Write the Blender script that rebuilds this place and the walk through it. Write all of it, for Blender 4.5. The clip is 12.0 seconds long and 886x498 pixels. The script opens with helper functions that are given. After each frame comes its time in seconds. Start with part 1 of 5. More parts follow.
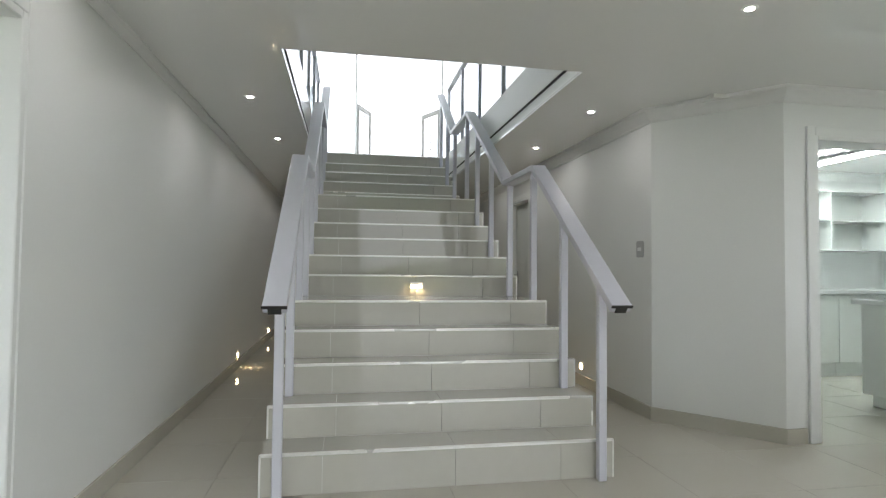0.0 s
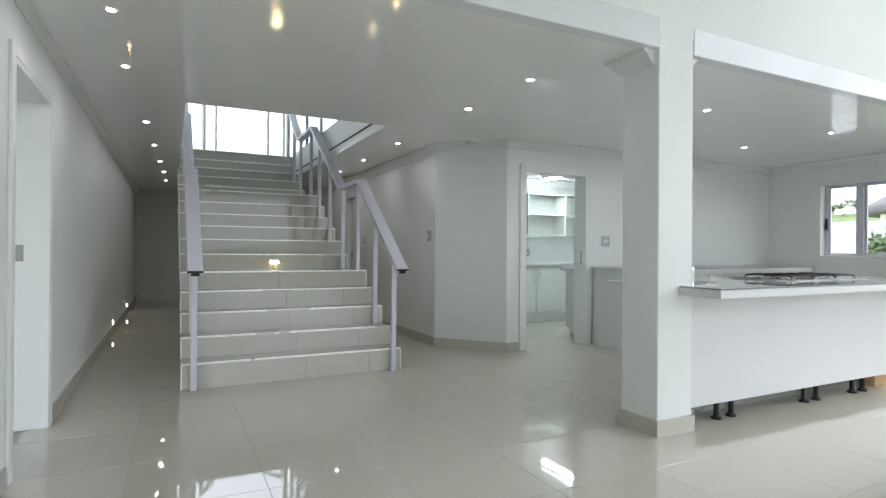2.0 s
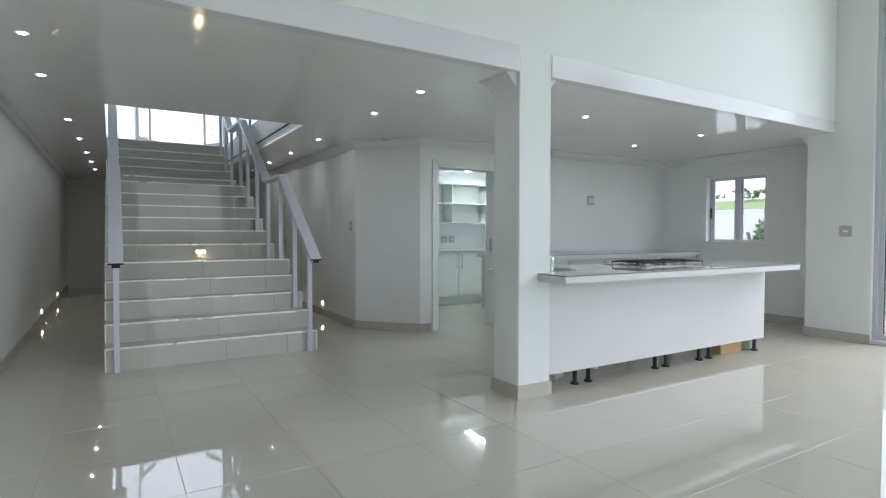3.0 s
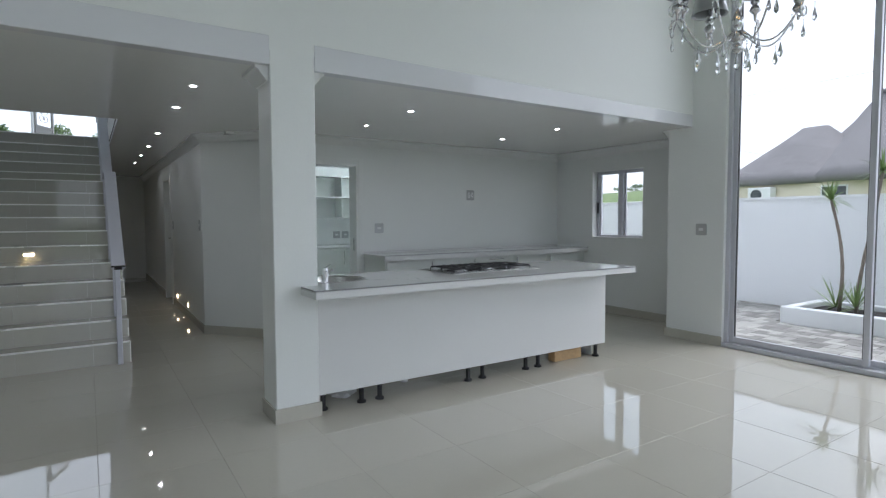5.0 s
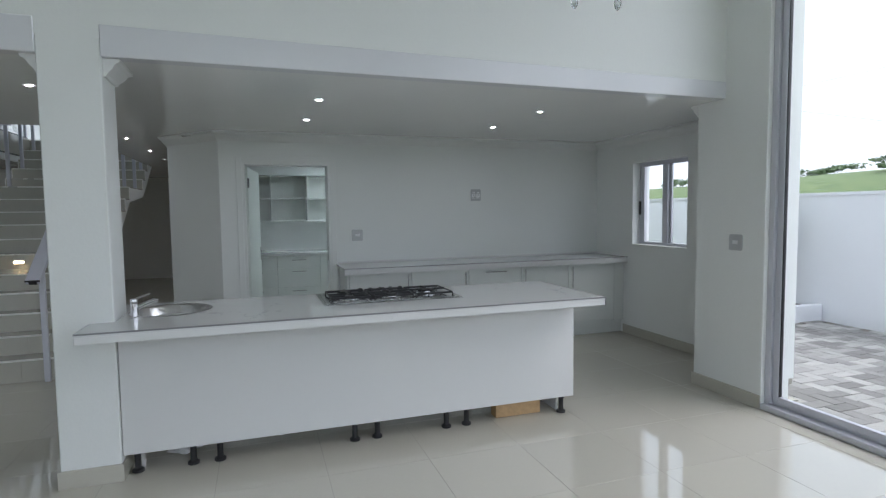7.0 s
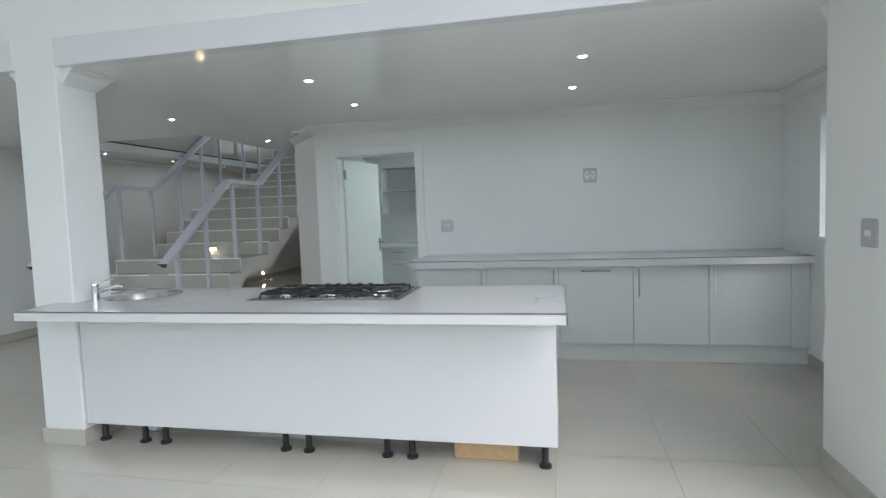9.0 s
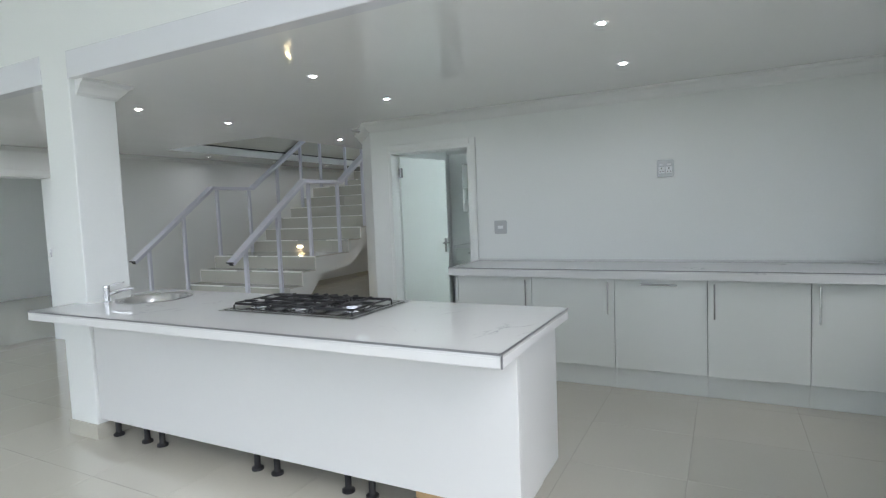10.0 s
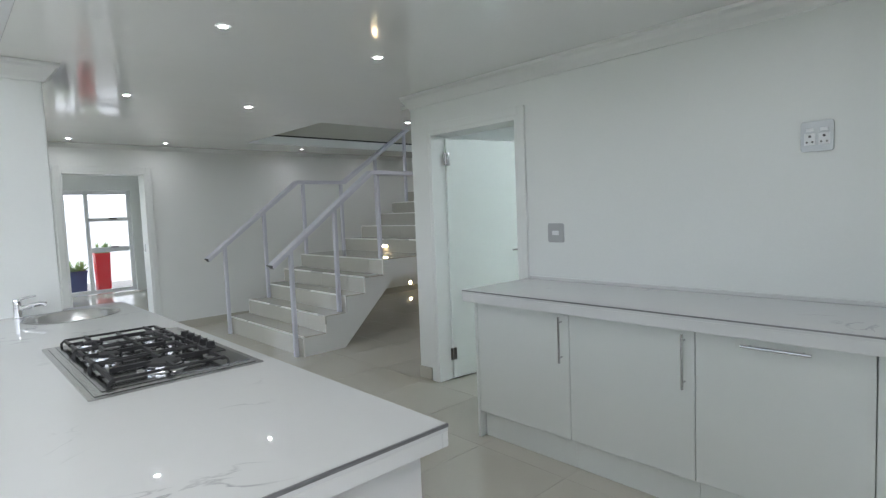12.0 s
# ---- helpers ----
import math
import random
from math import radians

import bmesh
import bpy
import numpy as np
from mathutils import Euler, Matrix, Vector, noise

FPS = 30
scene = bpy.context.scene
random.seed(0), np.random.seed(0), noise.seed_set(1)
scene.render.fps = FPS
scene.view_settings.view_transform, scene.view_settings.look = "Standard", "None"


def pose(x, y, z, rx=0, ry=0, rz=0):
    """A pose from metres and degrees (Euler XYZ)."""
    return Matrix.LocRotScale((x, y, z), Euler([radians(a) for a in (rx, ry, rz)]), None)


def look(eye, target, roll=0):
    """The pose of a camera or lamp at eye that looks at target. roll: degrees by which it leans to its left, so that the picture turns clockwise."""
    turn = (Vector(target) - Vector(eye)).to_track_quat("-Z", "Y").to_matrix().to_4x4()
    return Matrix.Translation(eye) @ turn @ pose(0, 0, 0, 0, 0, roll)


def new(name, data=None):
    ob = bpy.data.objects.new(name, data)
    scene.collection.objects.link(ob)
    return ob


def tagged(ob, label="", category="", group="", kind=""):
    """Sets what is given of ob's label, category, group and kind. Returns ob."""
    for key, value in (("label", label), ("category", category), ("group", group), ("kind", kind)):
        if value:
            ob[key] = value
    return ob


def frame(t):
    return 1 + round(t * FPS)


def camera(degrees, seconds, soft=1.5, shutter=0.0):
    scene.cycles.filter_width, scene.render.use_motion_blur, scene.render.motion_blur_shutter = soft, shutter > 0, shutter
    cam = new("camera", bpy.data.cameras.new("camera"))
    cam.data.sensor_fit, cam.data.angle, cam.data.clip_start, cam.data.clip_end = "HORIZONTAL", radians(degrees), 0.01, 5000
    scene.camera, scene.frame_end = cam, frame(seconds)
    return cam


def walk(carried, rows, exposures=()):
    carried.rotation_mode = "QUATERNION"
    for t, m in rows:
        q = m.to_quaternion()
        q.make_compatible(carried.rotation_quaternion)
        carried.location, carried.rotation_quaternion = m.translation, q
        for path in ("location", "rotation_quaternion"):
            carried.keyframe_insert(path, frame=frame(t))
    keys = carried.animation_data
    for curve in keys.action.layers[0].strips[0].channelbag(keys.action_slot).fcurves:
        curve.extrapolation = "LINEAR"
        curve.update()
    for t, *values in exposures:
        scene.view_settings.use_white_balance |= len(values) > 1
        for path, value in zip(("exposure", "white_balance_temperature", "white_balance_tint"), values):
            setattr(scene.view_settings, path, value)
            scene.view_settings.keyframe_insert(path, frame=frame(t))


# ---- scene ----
cam = camera(77.9, 12.0, soft=1.3)
PATH = [
    (0, (0.87, 0.892, 1.135), (1.218, 2.861, 1.204), 0.6),
    (0.5, (0.731, 0.401, 1.159), (1.247, 2.332, 1.211), 0.4),
    (1, (0.612, -0.127, 1.132), (1.279, 1.758, 1.179), 0.4),
    (1.5, (0.515, -0.629, 1.116), (1.296, 1.211, 1.146), 0.4),
    (2, (0.396, -1.082, 1.123), (1.282, 0.711, 1.129), 0.4),
    (2.5, (0.393, -1.497, 1.17), (1.378, 0.243, 1.141), 0.2),
    (3, (0.536, -1.776, 1.207), (1.568, -0.064, 1.15), 0.1),
    (3.5, (0.805, -1.991, 1.267), (1.883, -0.308, 1.189), -0.0),
    (5.5, (2.5, -2.313, 1.395), (3.58, -0.635, 1.274), -0.3),
    (6, (3.0, -2.223, 1.432), (4.003, -0.497, 1.305), -0.5),
    (6.5, (3.55, -2.194, 1.48), (4.397, -0.386, 1.349), -0.6),
    (7, (4.125, -2.132, 1.508), (4.757, -0.24, 1.371), -0.7),
    (9, (6.321, -1.524, 1.403), (5.904, 0.427, 1.265), -2.1),
    (9.5, (6.697, -1.214, 1.423), (6.043, 0.671, 1.283), -2.3),
    (10, (7.058, -0.771, 1.436), (6.142, 1.002, 1.293), -2.3),
    (10.5, (7.277, -0.324, 1.446), (6.203, 1.357, 1.304), -2.3),
    (11, (7.347, 0.174, 1.45), (6.105, 1.735, 1.308), -2.3),
    (11.5, (7.335, 0.611, 1.445), (5.998, 2.092, 1.301), -2.4),
    (12, (7.304, 1.082, 1.435), (5.842, 2.439, 1.29), -2.3),
]
EXPOSURES = [(0.0, 2.14, 6450, 14), (1.5, 2.14, 6250, 14), (2.5, 1.88, 6080, 14), (3.5, 1.68, 5940, 15), (5.5, 1.03, 5900, 15), (7.0, 1.13, 5900, 15), (9.0, 1.77, 5960, 15), (12.0, 1.89, 6060, 14)]
walk(cam, [(t, look(eye, target, roll)) for t, eye, target, roll in PATH], exposures=EXPOSURES)

SKY_A = 6.5
# ---- world, sun, exposure ----
world = bpy.data.worlds.new("sky")
scene.world = world
world.use_nodes = True
wn = world.node_tree
sky = wn.nodes.new("ShaderNodeTexSky")
sky.sky_type = "NISHITA"
sky.sun_disc = False
sky.sun_elevation, sky.sun_rotation = radians(55), radians(120)
sky.air_density, sky.dust_density, sky.ozone_density = 1.0, 6.0, 1.0
cloud = wn.nodes.new("ShaderNodeTexNoise")
cloud.inputs["Scale"].default_value, cloud.inputs["Detail"].default_value = 2.2, 5.0
haze = wn.nodes.new("ShaderNodeMix")
haze.data_type = "RGBA"
haze.inputs[0].default_value = 0.78
ramp = wn.nodes.new("ShaderNodeValToRGB")
ramp.color_ramp.elements[0].position, ramp.color_ramp.elements[0].color = 0.35, (SKY_A * 0.86, SKY_A * 0.95, SKY_A, 1)
ramp.color_ramp.elements[1].position, ramp.color_ramp.elements[1].color = 0.62, (SKY_A * 1.12, SKY_A * 1.12, SKY_A * 1.12, 1)
wn.links.new(cloud.outputs["Fac"], ramp.inputs["Fac"])
wn.links.new(sky.outputs["Color"], haze.inputs[6])
wn.links.new(ramp.outputs["Color"], haze.inputs[7])
background = wn.nodes["Background"]
background.inputs["Strength"].default_value = 0.12
wn.links.new(haze.outputs[2], background.inputs["Color"])
sun = new("sun", bpy.data.lights.new("sun", "SUN"))
sun.data.energy, sun.data.angle, sun.data.color = 0.7, radians(60), (1.0, 0.97, 0.92)
sun.matrix_world = look((0, 0, 20), (-0.5, 0.28, 19.18))


# ---- materials ----
def material(name, color, rough=0.5, metal=0.0, grain=0.0, scale=30.0, stain=0.0, bump=0.0, vary=0.0, coat=0.0, second=None, islands=0.0):
    """A principled surface with fine grain, broad stains and, where asked, a shade of its own for each piece."""
    m = bpy.data.materials.new(name)
    m.use_nodes = True
    t = m.node_tree
    b = t.nodes["Principled BSDF"]
    b.inputs["Roughness"].default_value, b.inputs["Metallic"].default_value = rough, metal
    b.inputs["Coat Weight"].default_value = coat
    co = t.nodes.new("ShaderNodeTexCoord")
    fine = t.nodes.new("ShaderNodeTexNoise")
    fine.inputs["Scale"].default_value, fine.inputs["Detail"].default_value = scale, 6
    broad = t.nodes.new("ShaderNodeTexNoise")
    broad.inputs["Scale"].default_value, broad.inputs["Detail"].default_value = 1.3, 4
    geo = t.nodes.new("ShaderNodeNewGeometry")
    t.links.new(geo.outputs["Position"], fine.inputs["Vector"])
    t.links.new(geo.outputs["Position"], broad.inputs["Vector"])
    total = None

    def add(src, amount):
        nonlocal total
        k = t.nodes.new("ShaderNodeMath")
        k.operation = "MULTIPLY_ADD"
        k.inputs[1].default_value = 2 * amount
        t.links.new(src, k.inputs[0])
        if total is None:
            k.inputs[2].default_value = 1 - amount
        else:
            sub = t.nodes.new("ShaderNodeMath")
            sub.operation = "SUBTRACT"
            sub.inputs[1].default_value = amount
            t.links.new(total, sub.inputs[0])
            t.links.new(sub.outputs[0], k.inputs[2])
        total = k.outputs[0]

    add(fine.outputs["Fac"], grain)
    add(broad.outputs["Fac"], stain)
    if vary:
        info = t.nodes.new("ShaderNodeObjectInfo")
        add(info.outputs["Random"], vary)
    if islands:
        add(geo.outputs["Random Per Island"], islands)
    mul = t.nodes.new("ShaderNodeMix")
    mul.data_type, mul.blend_type = "RGBA", "MULTIPLY"
    mul.inputs[0].default_value = 1
    mul.inputs[6].default_value = (*color, 1)
    if second:
        mixer = t.nodes.new("ShaderNodeMix")
        mixer.data_type = "RGBA"
        mixer.inputs[6].default_value, mixer.inputs[7].default_value = (*color, 1), (*second, 1)
        r = t.nodes.new("ShaderNodeValToRGB")
        r.color_ramp.elements[0].position, r.color_ramp.elements[1].position = 0.42, 0.62
        t.links.new(broad.outputs["Fac"], r.inputs["Fac"])
        t.links.new(r.outputs["Color"], mixer.inputs[0])
        t.links.new(mixer.outputs[2], mul.inputs[6])
    t.links.new(total, mul.inputs[7])
    t.links.new(mul.outputs[2], b.inputs["Base Color"])
    rr = t.nodes.new("ShaderNodeMath")
    rr.operation = "MULTIPLY_ADD"
    rr.inputs[1].default_value, rr.inputs[2].default_value = 0.25 * rough, 0.875 * rough
    t.links.new(broad.outputs["Fac"], rr.inputs[0])
    t.links.new(rr.outputs[0], b.inputs["Roughness"])
    if bump:
        bp = t.nodes.new("ShaderNodeBump")
        bp.inputs["Strength"].default_value, bp.inputs["Distance"].default_value = 0.5, bump
        t.links.new(fine.outputs["Fac"], bp.inputs["Height"])
        t.links.new(bp.outputs["Normal"], b.inputs["Normal"])
    return m


def glowing(name, color, strength):
    m = bpy.data.materials.new(name)
    m.use_nodes = True
    b = m.node_tree.nodes["Principled BSDF"]
    b.inputs["Base Color"].default_value = (0.8, 0.8, 0.8, 1)
    b.inputs["Emission Color"].default_value = (*color, 1)
    b.inputs["Emission Strength"].default_value = strength
    return m


def glassy(name, color=(1, 1, 1), rough=0.0, ior=1.45, thin=True):
    """Window glass: a clear sheet with a mirror film; solid glass for crystals."""
    m = bpy.data.materials.new(name)
    m.use_nodes = True
    t = m.node_tree
    out = t.nodes["Material Output"]
    t.nodes.remove(t.nodes["Principled BSDF"])
    if not thin:
        g = t.nodes.new("ShaderNodeBsdfGlass")
        g.inputs["Color"].default_value, g.inputs["IOR"].default_value = (*color, 1), ior
        t.links.new(g.outputs[0], out.inputs[0])
        return m
    clear, film, mix, fr = (t.nodes.new("ShaderNode" + k) for k in ("BsdfTransparent", "BsdfGlossy", "MixShader", "LayerWeight"))
    clear.inputs["Color"].default_value = (*color, 1)
    film.inputs["Roughness"].default_value = rough
    fr.inputs["Blend"].default_value = 0.5
    steep, gloss = t.nodes.new("ShaderNodeMath"), t.nodes.new("ShaderNodeMath")
    steep.operation, gloss.operation = "POWER", "MULTIPLY_ADD"
    steep.inputs[1].default_value = 5
    f0 = ((ior - 1) / (ior + 1)) ** 2
    gloss.inputs[1].default_value, gloss.inputs[2].default_value = 0.8 - f0, f0
    t.links.new(fr.outputs["Facing"], steep.inputs[0])
    t.links.new(steep.outputs[0], gloss.inputs[0])
    t.links.new(gloss.outputs[0], mix.inputs[0])
    t.links.new(clear.outputs[0], mix.inputs[1])
    t.links.new(film.outputs[0], mix.inputs[2])
    t.links.new(mix.outputs[0], out.inputs[0])
    return m


PLASTER = material("plaster", (0.80, 0.82, 0.805), 0.42, grain=0.015, scale=60, stain=0.02, bump=0.0012)
PLASTER_OUT = material("outdoor_plaster", (0.84, 0.85, 0.88), 0.8, grain=0.03, scale=40, stain=0.05, bump=0.003)
PVC = material("ceiling_pvc", (0.84, 0.85, 0.835), 0.075, grain=0.01, stain=0.02)
FASCIA = material("fascia_pvc", (0.74, 0.75, 0.78), 0.16, grain=0.01, stain=0.02)
CORNICE = material("cornice_paint", (0.78, 0.79, 0.78), 0.5, grain=0.015)
TILE = material("porcelain_tile", (0.55, 0.53, 0.46), 0.03, grain=0.02, scale=45, stain=0.03, vary=0.02)
STAIR_TILE = material("stair_tile", (0.55, 0.54, 0.485), 0.05, grain=0.03, scale=20, stain=0.03, vary=0.02)
GROUT = material("grout", (0.36, 0.34, 0.30), 0.9, grain=0.1)
SKIRT = material("skirting_tile", (0.50, 0.485, 0.42), 0.16, grain=0.03, stain=0.03)
NOSING = material("nosing_trim", (0.93, 0.93, 0.90), 0.28, metal=0.4, grain=0.02)
RAIL = material("powder_coat", (0.66, 0.67, 0.74), 0.38, grain=0.02, stain=0.02)
BLACK = material("black_plastic", (0.018, 0.018, 0.02), 0.45, grain=0.1)
IRON = material("cast_iron", (0.02, 0.02, 0.022), 0.5, grain=0.2, scale=200, bump=0.001)
STEEL = material("brushed_steel", (0.55, 0.55, 0.55), 0.26, metal=1.0, grain=0.05, scale=120)
CHROME = material("chrome", (0.72, 0.72, 0.74), 0.08, metal=1.0)
GREY_PLATE = material("switch_plate", (0.47, 0.48, 0.49), 0.35, metal=0.3, grain=0.02)
DARK_TRIM = material("dark_trim", (0.22, 0.22, 0.23), 0.3, metal=0.35, grain=0.03)
ALU = material("window_aluminium", (0.60, 0.61, 0.66), 0.38, metal=0.35, grain=0.02)
WHITE_ALU = material("white_aluminium", (0.78, 0.79, 0.80), 0.35, grain=0.01)
GLOSS = material("cabinet_gloss", (0.74, 0.765, 0.74), 0.2, grain=0.006, stain=0.012)
BOARD = material("white_board", (0.70, 0.705, 0.70), 0.32, grain=0.01, stain=0.015)
DOORPAINT = material("door_paint", (0.74, 0.78, 0.75), 0.35, grain=0.015, stain=0.02)
GAP = material("dark_gap", (0.05, 0.05, 0.05), 0.8)
WOOD = material("raw_pine", (0.55, 0.37, 0.19), 0.6, grain=0.25, scale=25, stain=0.1, bump=0.002)
GLASS = glassy("window_glass", (0.97, 0.985, 0.98), ior=1.28)
CRYSTAL = glassy("crystal", (0.95, 0.96, 0.97), ior=1.5, thin=False)
LAMP = glowing("downlight_glow", (1.0, 0.98, 0.94), 105)
WARM = glowing("foot_light_glow", (1.0, 0.74, 0.38), 22)
TUBE = glowing("tube_glow", (0.90, 1.0, 0.96), 19)
AMBER = glowing("bulb_glow", (1.0, 0.6, 0.2), 6)
PAVER = material("paver", (0.33, 0.32, 0.305), 0.85, grain=0.15, scale=50, stain=0.12, vary=0.42, bump=0.004)
PAVER_FAR = material("paver_far", (0.33, 0.32, 0.305), 0.85, grain=0.15, scale=50, stain=0.12, islands=0.42, bump=0.004)
SAND = material("joint_sand", (0.20, 0.18, 0.15), 0.95, grain=0.2)
GRASS = material("hill_grass", (0.12, 0.18, 0.065), 0.9, grain=0.35, scale=3, stain=0.3, second=(0.165, 0.215, 0.085))
BLADE = material("grass_blade", (0.11, 0.21, 0.05), 0.7, grain=0.2, stain=0.2)
LEAF = material("leaf", (0.075, 0.13, 0.04), 0.55, grain=0.25, scale=20, stain=0.2)
SPIKE = material("spiky_leaf", (0.20, 0.29, 0.10), 0.5, grain=0.2, stain=0.15)
BARK = material("bark", (0.24, 0.20, 0.17), 0.9, grain=0.3, scale=60, bump=0.008)
SOIL = material("soil", (0.05, 0.045, 0.045), 0.95, grain=0.4, scale=60, bump=0.01)
THATCH = material("thatch", (0.20, 0.19, 0.195), 0.95, grain=0.25, scale=8, stain=0.2, bump=0.02)
HOUSEWALL = material("house_plaster", (0.74, 0.67, 0.55), 0.85, grain=0.05, stain=0.05)
PANE_DARK = material("far_pane", (0.06, 0.07, 0.08), 0.15)
RED = material("red_glaze", (0.55, 0.03, 0.035), 0.3, grain=0.03)
BLUE = material("blue_glaze", (0.05, 0.07, 0.16), 0.35, grain=0.03)
IVORY = material("scroll_panel", (0.30, 0.30, 0.29), 0.5, grain=0.05)


def marble():
    """White engineered stone with thin broken grey veins."""
    m = material("veined_stone", (0.70, 0.71, 0.71), 0.022, grain=0.01, stain=0.015)
    t = m.node_tree
    b = t.nodes["Principled BSDF"]
    base = b.inputs["Base Color"].links[0].from_socket
    geo = t.nodes.new("ShaderNodeNewGeometry")
    warp = t.nodes.new("ShaderNodeTexNoise")
    warp.inputs["Scale"].default_value, warp.inputs["Detail"].default_value, warp.inputs["Distortion"].default_value = 2.1, 5, 1.2
    t.links.new(geo.outputs["Position"], warp.inputs["Vector"])
    ridge = t.nodes.new("ShaderNodeValToRGB")
    e = ridge.color_ramp.elements
    e[0].position, e[0].color = 0.489, (0, 0, 0, 1)
    e[1].position, e[1].color = 0.511, (0, 0, 0, 1)
    mid = e.new(0.5)
    mid.color = (1, 1, 1, 1)
    t.links.new(warp.outputs["Fac"], ridge.inputs["Fac"])
    gate = t.nodes.new("ShaderNodeTexNoise")
    gate.inputs["Scale"].default_value = 3.3
    t.links.new(geo.outputs["Position"], gate.inputs["Vector"])
    cut = t.nodes.new("ShaderNodeValToRGB")
    cut.color_ramp.elements[0].position, cut.color_ramp.elements[1].position = 0.56, 0.70
    t.links.new(gate.outputs["Fac"], cut.inputs["Fac"])
    k = t.nodes.new("ShaderNodeMath")
    k.operation = "MULTIPLY"
    t.links.new(ridge.outputs["Color"], k.inputs[0])
    t.links.new(cut.outputs["Color"], k.inputs[1])
    mx = t.nodes.new("ShaderNodeMix")
    mx.data_type = "RGBA"
    mx.inputs[7].default_value = (0.42, 0.43, 0.45, 1)
    t.links.new(k.outputs[0], mx.inputs[0])
    t.links.new(base, mx.inputs[6])
    t.links.new(mx.outputs[2], b.inputs["Base Color"])
    return m


STONE = marble()


def ripple(m, across, along, depth):
    """Long shallow waves, as thin boards have, in the reflections of a surface."""
    t = m.node_tree
    geo, mp, nz, bp = (t.nodes.new("ShaderNode" + k) for k in ("NewGeometry", "Mapping", "TexNoise", "Bump"))
    mp.inputs["Scale"].default_value = (across, along, 1)
    nz.inputs["Scale"].default_value, nz.inputs["Detail"].default_value = 1.0, 2.5
    bp.inputs["Strength"].default_value, bp.inputs["Distance"].default_value = 1.0, depth
    t.links.new(geo.outputs["Position"], mp.inputs["Vector"])
    t.links.new(mp.outputs["Vector"], nz.inputs["Vector"])
    t.links.new(nz.outputs["Fac"], bp.inputs["Height"])
    t.links.new(bp.outputs["Normal"], t.nodes["Principled BSDF"].inputs["Normal"])


ripple(PVC, 1.6, 0.35, 0.0022)
ripple(TILE, 1.4, 1.4, 0.0012)
ripple(GLOSS, 1.5, 1.5, 0.002)
TILE.node_tree.nodes["Principled BSDF"].inputs["IOR"].default_value = 1.8
for glossy in (PVC, FASCIA):
    glossy.node_tree.nodes["Principled BSDF"].inputs["IOR"].default_value = 1.65
SHADE = material("lampshade_silver", (0.42, 0.43, 0.44), 0.3, metal=0.6, grain=0.03)
PLATE = material("hob_plate", (0.30, 0.30, 0.30), 0.14, metal=1.0)


# ---- building helpers ----
def box(bm, x0, x1, y0, y1, z0, z1, m=None):
    mm = Matrix.Translation(((x0 + x1) / 2, (y0 + y1) / 2, (z0 + z1) / 2)) @ Matrix.Diagonal((abs(x1 - x0), abs(y1 - y0), abs(z1 - z0), 1))
    return bmesh.ops.create_cube(bm, size=1, matrix=(m @ mm) if m else mm)["verts"]


def rod(bm, a, b, r, n=10, r2=None):
    """A round bar from a to b."""
    a, b = Vector(a), Vector(b)
    d = b - a
    m = Matrix.Translation((a + b) / 2) @ d.to_track_quat("Z", "Y").to_matrix().to_4x4()
    return bmesh.ops.create_cone(bm, cap_ends=True, segments=n, radius1=r, radius2=r if r2 is None else r2, depth=d.length, matrix=m)["verts"]


def lathe(bm, profile, m=None, n=24):
    """Turn (radius, height) pairs about the z axis."""
    m = m or Matrix.Identity(4)
    rings = [[bm.verts.new(m @ Vector((r * math.cos(2 * math.pi * i / n), r * math.sin(2 * math.pi * i / n), z))) for i in range(n)] for r, z in profile]
    for a, b in zip(rings, rings[1:]):
        for i in range(n):
            bm.faces.new((a[i], a[(i + 1) % n], b[(i + 1) % n], b[i]))
    bm.faces.new(rings[0][::-1])
    bm.faces.new(rings[-1])


def sweep(bm, path, profile, closed=False):
    """Sweep a profile of (out, up) pairs along a level path; out is to the right of the way walked, mitred at the corners."""
    pts = [Vector((p[0], p[1])) for p in path]
    n = len(pts)
    rings = []
    for i, p in enumerate(pts):
        a = (p - pts[i - 1]).normalized() if i > 0 or closed else None
        b = (pts[(i + 1) % n] - p).normalized() if i < n - 1 or closed else None
        a, b = a or b, b or a
        na, nb = Vector((a.y, -a.x)), Vector((b.y, -b.x))
        miter = (na + nb).normalized()
        miter /= max(0.3, miter.dot(na))
        rings.append([bm.verts.new((p.x + miter.x * o, p.y + miter.y * o, path[i][2] + u)) for o, u in profile])
    k = len(profile)
    for i in range(n if closed else n - 1):
        r, s = rings[i], rings[(i + 1) % n]
        for j in range(k):
            bm.faces.new((r[j], s[j], s[(j + 1) % k], r[(j + 1) % k]))
    if not closed:
        bm.faces.new(rings[0])
        bm.faces.new(rings[-1][::-1])


def tube(bm, pts, r, n=8):
    """A bent round bar through the points."""
    pts = [Vector(p) for p in pts]
    rings, up = [], Vector((0.123, 0.456, 0.88)).normalized()
    for i, p in enumerate(pts):
        d = (pts[min(i + 1, len(pts) - 1)] - pts[max(i - 1, 0)]).normalized()
        u = d.cross(up).normalized()
        v = d.cross(u)
        rr = r[i] if isinstance(r, (list, tuple)) else r
        rings.append([bm.verts.new(p + rr * (math.cos(2 * math.pi * j / n) * u + math.sin(2 * math.pi * j / n) * v)) for j in range(n)])
    for a, b in zip(rings, rings[1:]):
        for j in range(n):
            bm.faces.new((a[j], a[(j + 1) % n], b[(j + 1) % n], b[j]))
    bm.faces.new(rings[0][::-1])
    bm.faces.new(rings[-1])


